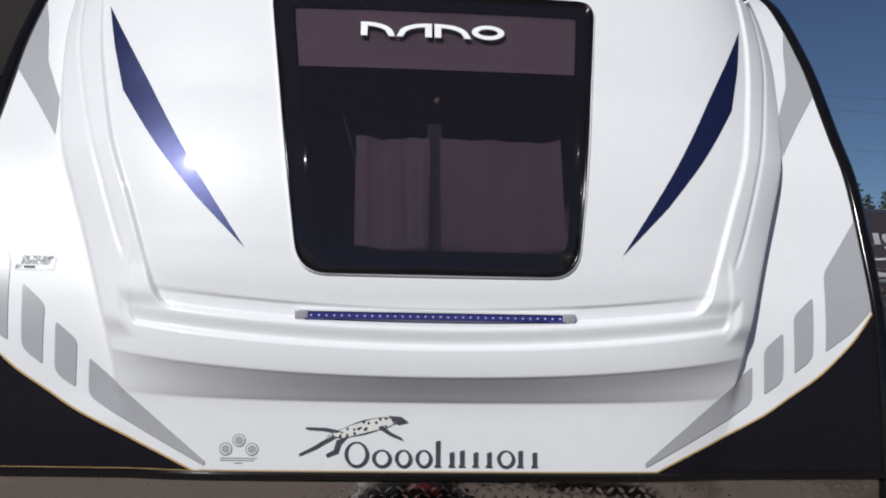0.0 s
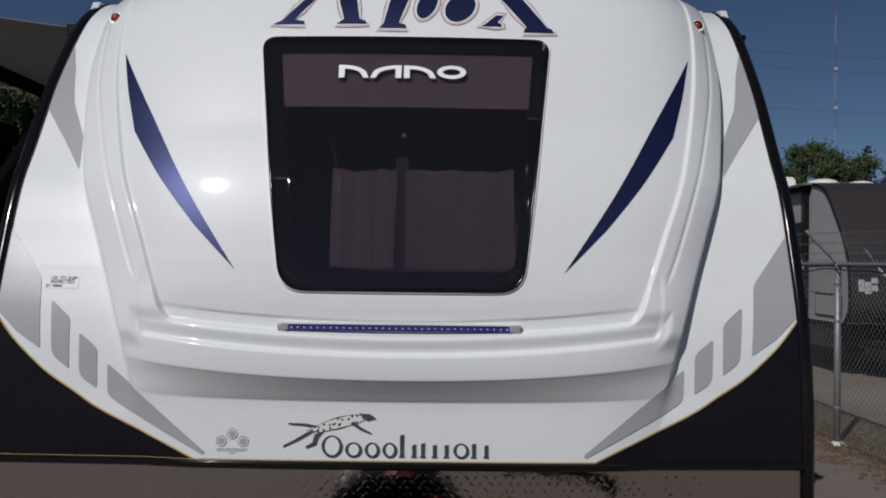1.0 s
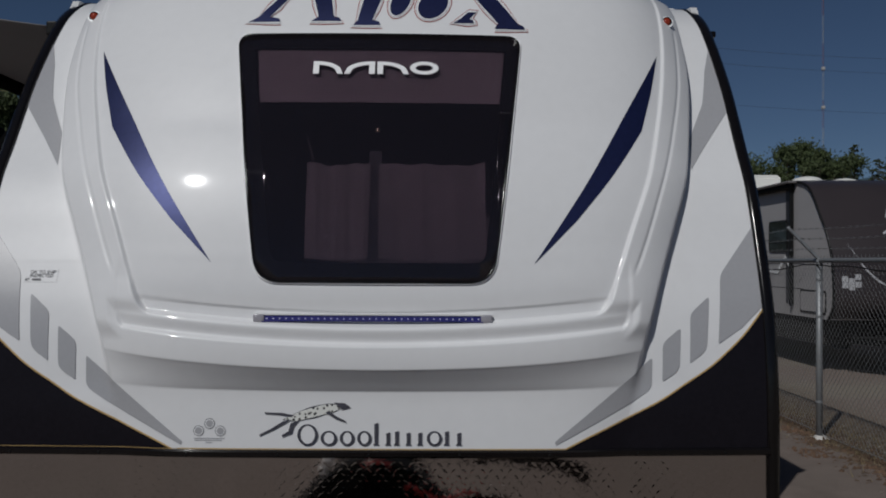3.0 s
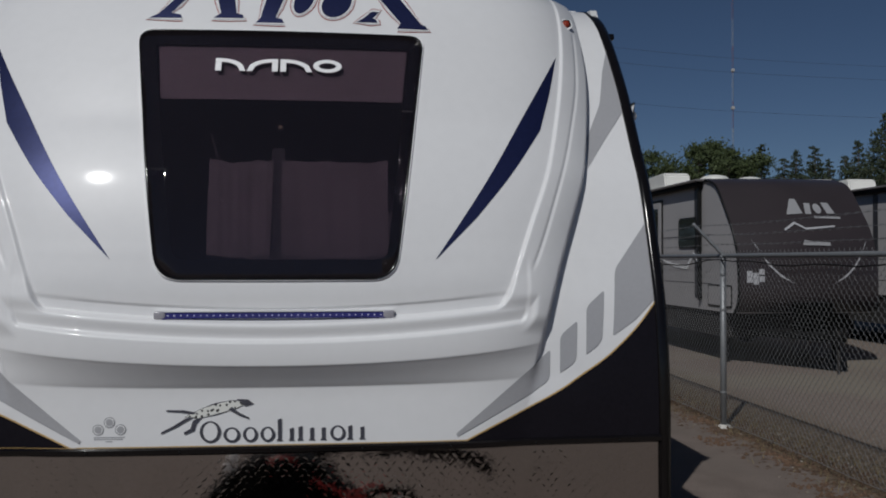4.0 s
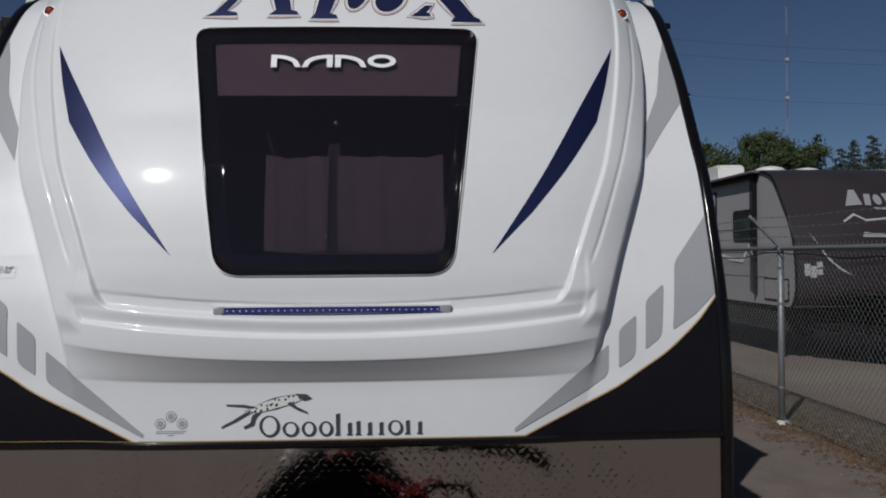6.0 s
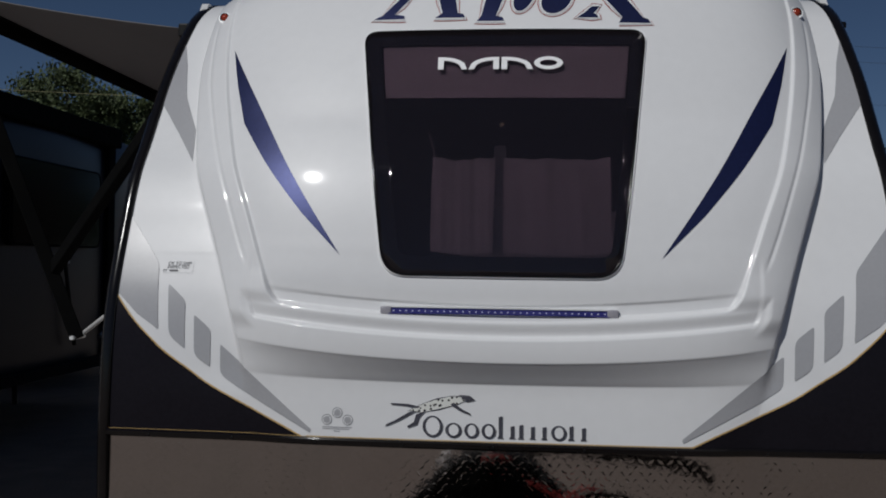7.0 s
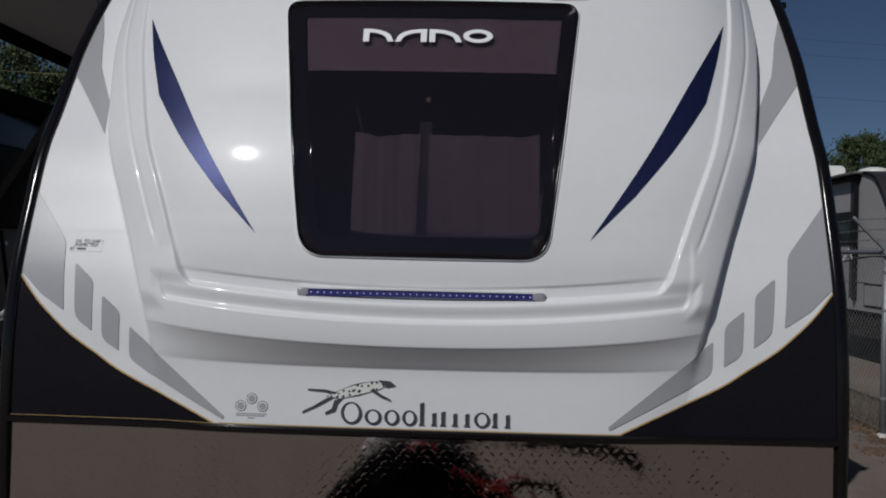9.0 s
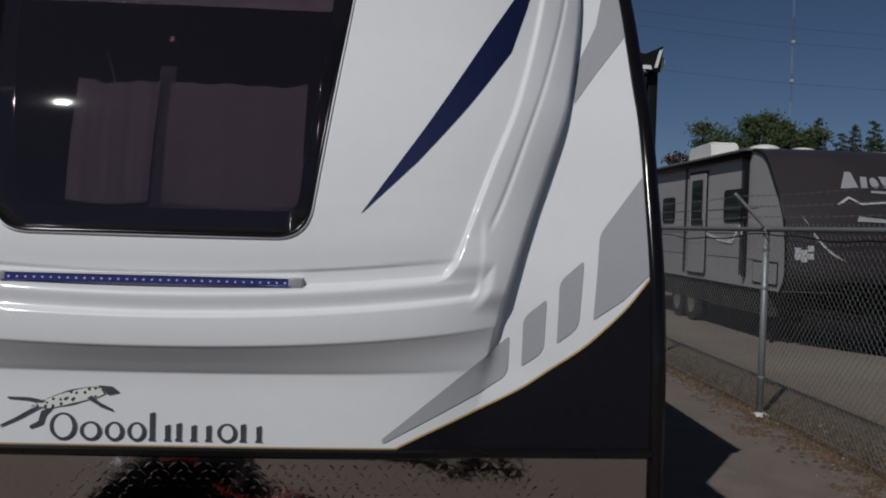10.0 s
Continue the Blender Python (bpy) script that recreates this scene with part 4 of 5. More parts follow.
part("top_rail", rod(bmesh.new(), (0, -5, FTOP), (0, 13.3, FTOP), 0.021, 12), M["galv"], fence, smooth=True)
for k, (dx, dz) in enumerate(((-0.10, 0.11), (-0.19, 0.20), (-0.28, 0.29))):
    pts = []
    for i in range(len(POSTS) - 1):
        for j in range(10):
            u = j / 10
            pts.append((dx, POSTS[i] + u * 3.62, FTOP + dz - (0.012 + 0.006 * k) * math.sin(u * math.pi) + 0.004 * math.sin(i * 5 + j)))
    bm = tube(bmesh.new(), pts, 0.0020, 5)
    for y in np.arange(-1, 12, 0.125):
        u = (y + 1.27) % 3.62 / 3.62
        z = FTOP + dz - (0.012 + 0.006 * k) * math.sin(u * math.pi)
        rod(bm, (dx - 0.012, y - 0.006, z + 0.010), (dx + 0.012, y + 0.006, z - 0.010), 0.0015, 4)
        rod(bm, (dx + 0.012, y - 0.006, z + 0.010), (dx - 0.012, y + 0.006, z - 0.010), 0.0015, 4)
    part("barbed_wire", bm, M["wire"], fence)
# woven mesh: upright wires bent to and fro, hooked into their neighbours
PITCH = 0.036
for p0, p1 in zip(POSTS, POSTS[1:]):
    verts, faces = [], []
    count = int((p1 - p0) / PITCH)
    for i in range(count + 1):
        yc = p0 + 0.03 + i * PITCH
        last = None
        for k in range(48):
            side = 1 if (k + i) % 2 else -1
            for dz in (-0.0065, 0.0065):
                z = 0.055 + k * 0.0355 + dz
                y = yc + side * (PITCH / 2 + 0.0012)
                w = 0.010 * noise.noise((y * 0.9, z * 1.1, 2.0)) + (0.0022 if dz > 0 else -0.0022) * side
                base = len(verts)
                for c in range(3):
                    ang = c * math.tau / 3 + 0.5
                    verts.append((w + 0.0021 * math.cos(ang), y + 0.0021 * math.sin(ang), z))
                if last is not None:
                    faces += [(last + c, last + (c + 1) % 3, base + (c + 1) % 3, base + c) for c in range(3)]
                last = base
    me = bpy.data.meshes.new("wire_mesh")
    me.from_pydata(verts, [], faces)
    me.materials.append(M["wire"])
    ob = new("wire_mesh", me)
    ob.parent = fence
pts = []
for i in range(len(POSTS) - 1):
    for j in range(12):
        u = j / 12
        pts.append((-0.03, POSTS[i] + u * 3.62, FTOP - 0.035 - (0.05 + 0.02 * (i % 2)) * math.sin(u * math.pi) - 0.012 * math.sin(u * 19 + i)))
part("slack_cable", tube(bmesh.new(), pts, 0.006, 6), M["black_metal"], fence, "slack dark cable under the rail")
part("bottom_wire", tube(bmesh.new(), [(0, y, 0.06 + 0.008 * math.sin(y * 3)) for y in np.arange(-5, 13.4, 0.3)], 0.003, 5), M["wire"], fence)

# loose stones and dry litter along the foot of the fence
rnd = random.Random(7)


def litter(name, count, x0, x1, y0, y1, size, material, label, flat=0.6):
    verts, faces = [], []
    for _ in range(count):
        x, y = rnd.gauss((x0 + x1) / 2, (x1 - x0) / 4), rnd.uniform(y0, y1)
        s = size * rnd.uniform(0.4, 1.5)
        a = rnd.uniform(0, 6.3)
        b = len(verts)
        for k in range(5):
            rr = s * rnd.uniform(0.7, 1.2)
            verts.append((x + rr * math.cos(a + k * 1.257), y + rr * math.sin(a + k * 1.257), -0.002 + rnd.uniform(0, 0.3) * s))
        verts.append((x, y, s * flat * rnd.uniform(0.6, 1.3)))
        faces += [(b + k, b + (k + 1) % 5, b + 5) for k in range(5)]
    me = bpy.data.meshes.new(name)
    me.from_pydata(verts, [], faces)
    me.materials.append(material)
    return tagged(new(name, me), label, "debris", kind="stuff")


litter("gravel", 2600, 3.7, 5.6, -1, 12, 0.014, mat("pale_gravel", (0.17, 0.145, 0.12), 0.9, vary=0.4, scale=9), "loose grey gravel along the fence")
litter("dry_leaves", 1500, 3.62, 4.25, -1, 12, 0.020, mat("dry_leaf", (0.085, 0.052, 0.032), 0.9, vary=0.4, scale=12), "brown dry leaves and weeds at the fence foot", 1.1)
rust = mat("rusty_dry_leaf", (0.075, 0.042, 0.028), 0.9, vary=0.4, scale=3, tint=(0.115, 0.068, 0.042))
litter("dry_leaf_litter", 2600, 3.5, 4.2, -1, 10, 0.018, rust, "rusty brown leaf litter along the fence foot", 0.3)
for px, py in ((3.55, 3.5), (3.75, 4.5), (3.62, 2.9), (3.9, 2.2), (3.5, 5.3), (3.8, 6.4), (3.6, 1.9)):
    litter("dry_leaf_heap", 80, px - 0.16, px + 0.16, py - 0.2, py + 0.25, 0.017, rust, "small heap of rusty dry leaves", 0.9)
litter("pale_stones", 26, 3.75, 4.5, 0, 9, 0.016, mat("pale_stone", (0.36, 0.34, 0.31), 0.9, vary=0.3, scale=9), "scattered pale stones at the fence foot")
verts, faces = [], []
for _ in range(2600):
    x, y = rnd.gauss(4.05, 0.22), rnd.uniform(-1, 12)
    h, a = rnd.uniform(0.02, 0.085), rnd.uniform(0, 6.3)
    b = len(verts)
    verts += [(x, y, 0), (x + 0.006 * math.cos(a), y + 0.006 * math.sin(a), 0), (x + rnd.uniform(-0.04, 0.04), y + rnd.uniform(-0.04, 0.04), h)]
    faces.append((b, b + 1, b + 2))
me = bpy.data.meshes.new("dry_grass")
me.from_pydata(verts, [], faces)
me.materials.append(mat("straw_grass", (0.19, 0.15, 0.08), 0.9, vary=0.4, scale=4))
tagged(new("dry_grass", me), "sparse straw-coloured grass under the fence", "grass", kind="stuff")


# ---- other parked trailers ----
def rv(label, at, width, length, wall, cap_mat, side_windows, door=None, stripes=(), base=0.82, top=2.97, nose=None, shift=0.0, hatch=None, box_mat=None, roller=True, vents=((0.4, 1.6),), ac=None, arms=True, hitch=True):
    """A parked trailer: its near front corner at the ground in at, its long side along y. Places on the side are (from, to, low, high) along y."""
    root = thing("parked_trailer", label, "trailer", at, "parked trailers")
    nose = nose or [(0, base), (0, 2.4), (0.25, 2.85), (0.6, top)]
    prof = [(y, z) for y, z in nose] + [(length, top), (length, base)]
    part("body", prism(prof, 0.0, width, "x"), wall, root)
    part("underskirt", box(bmesh.new(), (0.05, nose[0][0] + 0.5, 0.42), (width - 0.05, length - 0.1, base - 0.005)), M["underside"], root, "dark underside")
    bm = bmesh.new()
    rows = [[bm.verts.new((-0.015 + (width + 0.03) * i / 16, y - 0.025 - 0.10 * math.sin(math.pi * i / 16), z + 0.02)) for i in range(17)] for y, z in smooth_line([(a, b) for a, b in nose], 6)]
    for a, b in zip(rows, rows[1:]):
        for i in range(16):
            bm.faces.new((a[i], a[i + 1], b[i + 1], b[i]))
    cap = part("front_cap", bm, cap_mat, root, "curved front cap", smooth=True)
    bm = tube(bmesh.new(), [(-0.012, y - 0.012, z) for y, z in smooth_line(nose, 5)], 0.022, 8)
    part("edge_trim", bm, M["black_metal"], root)
    for k, (y0, y1, z0, z1) in enumerate(side_windows):
        out = rounded([(y0, z0), (y1, z0), (y1, z1), (y0, z1)], 0.09, 5)
        w = part("window", prism(out, -0.02, 0.005, "x"), M["black_metal"], root, "dark rounded window")
        part("pane", prism(shifted(out, -0.035), -0.024, -0.018, "x"), M["rv_window"], w)
        part("mullion", box(bmesh.new(), (-0.028, y0 + 0.02, (z0 + z1) / 2 - 0.2 * (z1 - z0) - 0.008), (-0.022, y1 - 0.02, (z0 + z1) / 2 - 0.2 * (z1 - z0) + 0.008)), M["black_metal"], w)
    if door:
        y0, y1, z0, z1 = door
        d = part("door", prism(rounded([(y0, z0), (y1, z0), (y1, z1), (y0, z1)], 0.06, 4), -0.02, 0.004, "x"), M["black_metal"], root, "grey entry door in a black frame")
        part("door_leaf", prism(rounded([(y0 + 0.05, z0 + 0.05), (y1 - 0.05, z0 + 0.05), (y1 - 0.05, z1 - 0.05), (y0 + 0.05, z1 - 0.05)], 0.05, 4), -0.03, -0.018, "x"), wall, d)
        part("door_pane", prism(rounded([(y0 + 0.2, z0 + 0.9), (y1 - 0.2, z0 + 0.9), (y1 - 0.2, z1 - 0.16), (y0 + 0.2, z1 - 0.16)], 0.06, 4), -0.036, -0.028, "x"), M["rv_window"], d)
        part("door_handle", box(bmesh.new(), (-0.06, y0 + 0.09, z0 + 0.85), (-0.03, y0 + 0.13, z0 + 1.0), 0.008), M["chrome"], d)
    for y0, y1, z0, z1, key in stripes:
        part("side_stripe_and_shade", box(bmesh.new(), (-0.008, y0, z0), (0.003, y1, z1)), M[key], root)
    for z in (2.05, 1.65, 1.25):
        part("siding_joint", box(bmesh.new(), (-0.003, nose[0][0] + 0.9, z), (0.002, length, z + 0.012)), M["rv_dark"], root)
    if hatch:
        y0, y1, z0, z1 = hatch
        h = part("hatch", prism(rounded([(y0, z0), (y1, z0), (y1, z1), (y0, z1)], 0.05, 4), -0.012, 0.003, "x"), M["black_metal"], root, "baggage door in a black frame")
        part("hatch_leaf", prism(rounded([(y0 + 0.03, z0 + 0.03), (y1 - 0.03, z0 + 0.03), (y1 - 0.03, z1 - 0.03), (y0 + 0.03, z1 - 0.03)], 0.04, 4), -0.018, -0.010, "x"), wall, h)
    if roller:
        part("awning_roller", rod(bmesh.new(), (-0.07, nose[-1][0] + 0.1, top - 0.06), (-0.07, length - 0.3, top - 0.06), 0.05, 12), M["black_metal"], root, smooth=True)
        part("awning_case", box(bmesh.new(), (-0.16, nose[-1][0], top - 0.015), (0.0, length - 0.2, top + 0.02), 0.008), M["fabric"], root)
        for y in (nose[-1][0] + 0.18, length - 0.5) if arms else ():
            part("awning_arm", box(bmesh.new(), (-0.07, y - 0.03, base + 0.15), (-0.01, y + 0.03, top - 0.1), 0.006), M["black_metal"], root)
    part("gutter", box(bmesh.new(), (-0.02, nose[-1][0], top - 0.005), (width + 0.02, length + 0.01, top + 0.03), 0.01), M["rv_white"], root, "pale roof edge")
    if ac:
        y0, y1, x0, x1, h = ac
        side = [(y0, top + 0.02), (y0 + 0.04, top + h * 0.86), (y0 + 0.12, top + h), (y0 + 0.55 * (y1 - y0), top + h * 0.96), (y1 - 0.1, top + h * 0.9), (y1, top + 0.05), (y1, top + 0.02)]
        bm = prism(side, x0, x1, "x")
        bmesh.ops.bevel(bm, geom=bm.edges[:], offset=0.03, segments=2, affect="EDGES")
        part("air_conditioner", bm, M["rv_white"], root, "white rooftop air conditioner")
    for x, y in vents:
        bm = bmesh.new()
        bmesh.ops.create_uvsphere(bm, u_segments=14, v_segments=8, radius=0.24, matrix=Matrix.Translation((x, y, top + 0.03)) @ Matrix.Diagonal((1, 1.2, 0.36, 1)))
        part("roof_vent", bm, M["rv_white"], root, "domed white roof vent", smooth=True)
    for sx in (0.16, width - 0.16):
        for y in (length * 0.52, length * 0.52 + 0.85):
            wheel = new("wheel")
            wheel.parent = root
            wheel.location = (sx, y, 0.33)
            bm = rod(bmesh.new(), (-0.1, 0, 0), (0.1, 0, 0), 0.33, 28)
            part("tyre", bm, M["tyre"], wheel)
            part("rim", rod(bmesh.new(), (-0.106, 0, 0), (0.106, 0, 0), 0.19, 20), M["chrome"], wheel)
    for sx in (0.2, width - 0.2):
        part("jack_leg", rod(bmesh.new(), (sx, 0.9, 0.0), (sx, 0.9, base), 0.03, 8), M["black_metal"], root)
        part("jack_leg", rod(bmesh.new(), (sx, length - 0.4, 0.0), (sx, length - 0.4, base), 0.03, 8), M["black_metal"], root)
    if hitch:
        part("tongue", prism([(0.3, 0.35), (width - 0.3, 0.35), (width / 2 + 0.05, -1.0), (width / 2 - 0.05, -1.0)], 0.46, 0.56, "z"), M["black_metal"], root)
        part("tongue_jack", rod(bmesh.new(), (width / 2, -0.85, 0), (width / 2, -0.85, 0.62), 0.022, 10), M["underside"], root)
        bm = rod(bmesh.new(), (width / 2 - 0.16, -0.1, 0.56), (width / 2 - 0.16, -0.1, 1.0), 0.15, 18)
        part("gas_bottle", rod(bm, (width / 2 + 0.16, -0.1, 0.56), (width / 2 + 0.16, -0.1, 1.0), 0.15, 18), M["tank"], root, smooth=False)
    return root


NOSE = [(0.17, 0.82), (0.0, 1.09), (0.05, 1.71), (0.22, 2.1), (0.41, 2.35), (0.72, 2.72), (0.95, 2.88), (1.3, 2.97)]
Y1 = 10.64
dark_rv = rv("grey travel trailer with charcoal front cap behind the fence", (6.1, Y1, 0), 2.2, 8.2, M["rv_grey"], M["rv_cap"], [(12.32 - Y1, 13.15 - Y1, 1.85, 2.38), (15.9 - Y1, 16.7 - Y1, 1.85, 2.35)], (14.0 - Y1, 15.0 - Y1, 0.88, 2.78), [(12.14 - Y1, 12.42 - Y1, 1.0, 2.95, "rv_dark"), (15.15 - Y1, 15.3 - Y1, 0.9, 2.9, "rv_dark")], 0.82, 2.97, NOSE, hatch=(10.9 - Y1, 11.83 - Y1, 0.89, 1.25), vents=((0.27, 1.6), (1.02, 1.9)), ac=(3.4, 4.75, 0.06, 0.56, 0.33))
# silver graphics on the charcoal cap, as plain shapes
def cap_y(z):
    return curve([(b, a) for a, b in NOSE], z) - 0.03


def cap_shape(name, poly, key, label=""):
    bm = flat_patch(poly, 0.06)
    for v in bm.verts:
        u = v.co.x / 2.2
        v.co.y = cap_y(v.co.z - 0.02) - 0.10 * math.sin(math.pi * max(0, min(1, u))) - 0.012
    return part(name, bm, M[key], dark_rv, label)


M["dull_silver"] = mat("dull_silver_film", (0.30, 0.30, 0.31), 0.4, vary=0.1)
for poly in ([(0.88, 2.35), (1.02, 2.61), (1.11, 2.61), (1.15, 2.37)], [(1.19, 2.36), (1.23, 2.54), (1.33, 2.54), (1.29, 2.36)], oval(1.42, 2.45, 0.065, 0.083), [(1.56, 2.37), (1.52, 2.55), (1.64, 2.55), (1.70, 2.37)]):
    cap_shape("cap_badge", poly, "dull_silver", "silver plain badge shape")
cap_shape("cap_badge_bar", [(1.32, 2.295), (1.76, 2.285), (1.76, 2.32), (1.32, 2.33)], "dull_silver")
cap_shape("cap_line", [(0.77, 2.09), (0.95, 2.20), (1.11, 2.11), (1.60, 2.155), (1.60, 2.18), (1.11, 2.14), (0.95, 2.235), (0.76, 2.12)], "silver_vinyl", "thin silver ridge line")
cap_shape("cap_badge_bar", [(0.99, 1.87), (1.44, 1.86), (1.44, 1.91), (1.15, 1.93), (1.03, 1.95)], "dull_silver")
blade = smooth_line([(0.21, 1.95), (0.34, 1.73), (0.56, 1.47), (0.83, 1.28)], 5) + smooth_line([(0.62, 1.38), (0.42, 1.58), (0.27, 1.86)], 5)
cap_shape("cap_blade", blade, "silver_vinyl", "silver tapered blade")
cap_shape("cap_blade", [(2.28 - x, z) for x, z in blade][::-1], "silver_vinyl", "silver tapered blade")
for x, z in ((0.10, 1.39), (0.19, 1.36), (0.10, 1.30), (0.28, 1.42), (0.28, 1.31), (0.19, 1.27)):
    cap_shape("cap_block", [(x, z), (x + 0.085, z), (x + 0.085, z + 0.085), (x, z + 0.085)], "silver_vinyl", "")
sweep_line = [(12.15 - Y1, 1.50), (12.45 - Y1, 1.72), (12.75 - Y1, 1.48), (13.4 - Y1, 1.52), (14.2 - Y1, 1.66), (14.2 - Y1, 1.69), (13.4 - Y1, 1.58), (12.78 - Y1, 1.55), (12.45 - Y1, 1.79), (12.15 - Y1, 1.56)]
part("side_graphic", prism(sweep_line, -0.012, -0.004, "x"), M["white_vinyl"], dark_rv, "pale zigzag side graphic")

rv("grey travel trailer with dark rounded windows seen along its side", (7.4, 2.0, 0), 2.5, 6.47, M["rv_grey"], M["rv_cap"], [(7.3 - 2, 8.1 - 2, 1.77, 2.30), (3.6 - 2, 4.6 - 2, 1.7, 2.3)], None, [(8.30 - 2, 8.46 - 2, 0.6, 2.96, "rv_dark"), (7.12 - 2, 7.24 - 2, 0.62, 2.95, "rv_dark")], 0.58, 2.96, vents=((0.8, 4.5),), arms=False)
rv("grey travel trailer parked farther back with a pale roof", (10.3, 11.6, 0), 2.5, 7.5, M["rv_grey"], M["rv_cap"], [(12.4 - 11.6, 13.4 - 11.6, 1.93, 2.46)], None, [(13.86 - 11.6, 14.02 - 11.6, 0.8, 2.9, "rv_dark")], 0.98, 3.02, vents=((0.6, 1.8),), ac=(3.5, 4.3, 0.15, 0.75, 0.30))
# the rv_dark band low on this side paints the shadow lying across the wall
left_rv = rv("dark-ended travel trailer standing in its own shade", (-4.55, 4.60, 0), 2.6, 7.0, M["rv_grey"], M["rv_navy"], [], None, [(0.03, 6.9, 2.56, 2.62, "rv_white"), (0.03, 6.9, 2.84, 2.90, "rv_white"), (0.03, 6.9, 0.46, 2.3, "rv_dark")], 0.46, 3.02, [(0, 0.46), (0.0, 1.5), (0.0, 2.6), (0.04, 2.9), (0.12, 3.02)], roller=False, vents=(), hitch=False)
left_rv.rotation_euler = (0, 0, math.pi / 2)
for x0, x1 in ((-0.02, 0.13), (2.46, 2.62)):
    part("corner_trim", box(bmesh.new(), (x0, -0.10, 0.46), (x1, 0.02, 3.02), 0.006), M["tank"], left_rv)
part("roof_edge", box(bmesh.new(), (-0.03, -0.17, 2.84), (2.63, 0.06, 3.05), 0.02), M["tank"], left_rv)
out = rounded([(0.42, 1.72), (2.14, 1.72), (2.14, 2.52), (0.42, 2.52)], 0.1, 5)
w = part("window", prism(out, -0.16, -0.09, "y"), M["tank"], left_rv, "large dark window")
part("pane", prism(shifted(out, -0.04), -0.166, -0.158, "y"), M["tank_glass"], w)
part("ladder_rail", rod(bmesh.new(), (1.55, -0.2, 0.75), (1.30, -0.2, 1.70), 0.02, 8), M["black_metal"], left_rv)
part("end_strut", rod(bmesh.new(), (2.12, -0.19, 0.79), (2.95, -0.19, 1.05), 0.022, 8), M["galv"], left_rv, "bright strut")
part("porch_lamp", box(bmesh.new(), (1.42, -0.18, 1.56), (1.47, -0.12, 1.60), 0.01), M["white_vinyl"], left_rv)
part("bumper", box(bmesh.new(), (0.1, -0.30, 0.50), (2.5, -0.18, 0.60), 0.01), M["rv_black"], left_rv)
back_rv = rv("dark-ended travel trailer standing behind its neighbour", (-5.55, 7.95, 0), 2.5, 7.0, M["rv_grey"], M["rv_navy"], [], None, [], 0.5, 3.25, [(0, 0.5), (0.0, 1.5), (0.0, 2.7), (0.05, 3.05), (0.16, 3.25)], roller=False, vents=(), hitch=False)
back_rv.rotation_euler = (0, 0, math.pi / 2)
# unseen blocker: a trailer added left of the view to shade the ground
shade_rv = rv("white travel trailer added out of view to shade the ground", (-4.1, 1.1, 0), 2.5, 7.3, M["siding"], M["gelcoat"], [], None, [], 0.55, 3.35, [(0, 0.55), (0, 2.7), (0.25, 3.2), (0.6, 3.35)], vents=(), hitch=False)
shade_rv.rotation_euler = (0, 0, math.pi / 2)
rv("pale travel trailer far behind between the others", (-7.3, 13.0, 0), 2.5, 6.5, M["rv_grey"], M["rv_white"], [], None, [], 0.6, 3.2, [(0, 0.6), (0, 2.6), (0.2, 3.05), (0.5, 3.2)], vents=())


# ---- trees ----
def crown_mesh(name, blobs, leaves, size, seed, material):
    """Small leaf clumps strewn over limbs: blobs are (centre, radius, squash)."""
    r = random.Random(seed)
    verts, faces = [], []
    weights = [b[1] ** 2 for b in blobs]
    for _ in range(leaves):
        c, rad, sq = r.choices(blobs, weights)[0]
        d = Vector((r.gauss(0, 1), r.gauss(0, 1), r.gauss(0, 1))).normalized() * rad * abs(r.gauss(0.62, 0.34))
        p = Vector(c) + Vector((d.x, d.y, d.z * sq))
        q = Euler((r.uniform(0, 6.3), r.uniform(0, 6.3), r.uniform(0, 6.3))).to_matrix()
        s = size * r.uniform(0.5, 1.3)
        b = len(verts)
        for x, y, z in ((-s, -0.2 * s, 0), (0, -0.55 * s, 0.15 * s), (s, 0, 0), (0.1 * s, 0.6 * s, 0.2 * s)):
            verts.append(tuple(p + q @ Vector((x, y, z))))
        faces.append((b, b + 1, b + 2, b + 3))
    me = bpy.data.meshes.new(name)
    me.from_pydata(verts, [], faces)
    me.materials.append(material)
    return new(name, me)


def broad_tree(at, height, spread, seed, leaves=17000, size=0.10, key="leaf"):
    r = random.Random(seed)
    tree = thing("broadleaf_tree", "broad green leafy tree with an uneven crown" if key == "leaf" else "dark reddish leafy tree", "tree", at, "trees")
    bm = rod(bmesh.new(), (0, 0, 0), (0.1, 0, height * 0.45), height * 0.03, 9, height * 0.018)
    blobs = []
    for k in range(34):
        a, h = r.uniform(0, 6.3), height * r.uniform(0.28, 0.93)
        reach = spread * r.uniform(0.15, 0.85) * (1.15 - 0.6 * abs(h / height - 0.5))
        p = (reach * math.cos(a), reach * math.sin(a), h)
        rod(bm, (0.1, 0, height * r.uniform(0.25, 0.44)), p, height * 0.010, 5, height * 0.003)
        blobs.append((p, spread * r.uniform(0.18, 0.5), r.uniform(0.6, 0.9)))
    part("trunk", bm, M["bark"], tree)
    crown_mesh("crown", blobs, leaves, size, seed, M[key]).parent = tree
    return tree


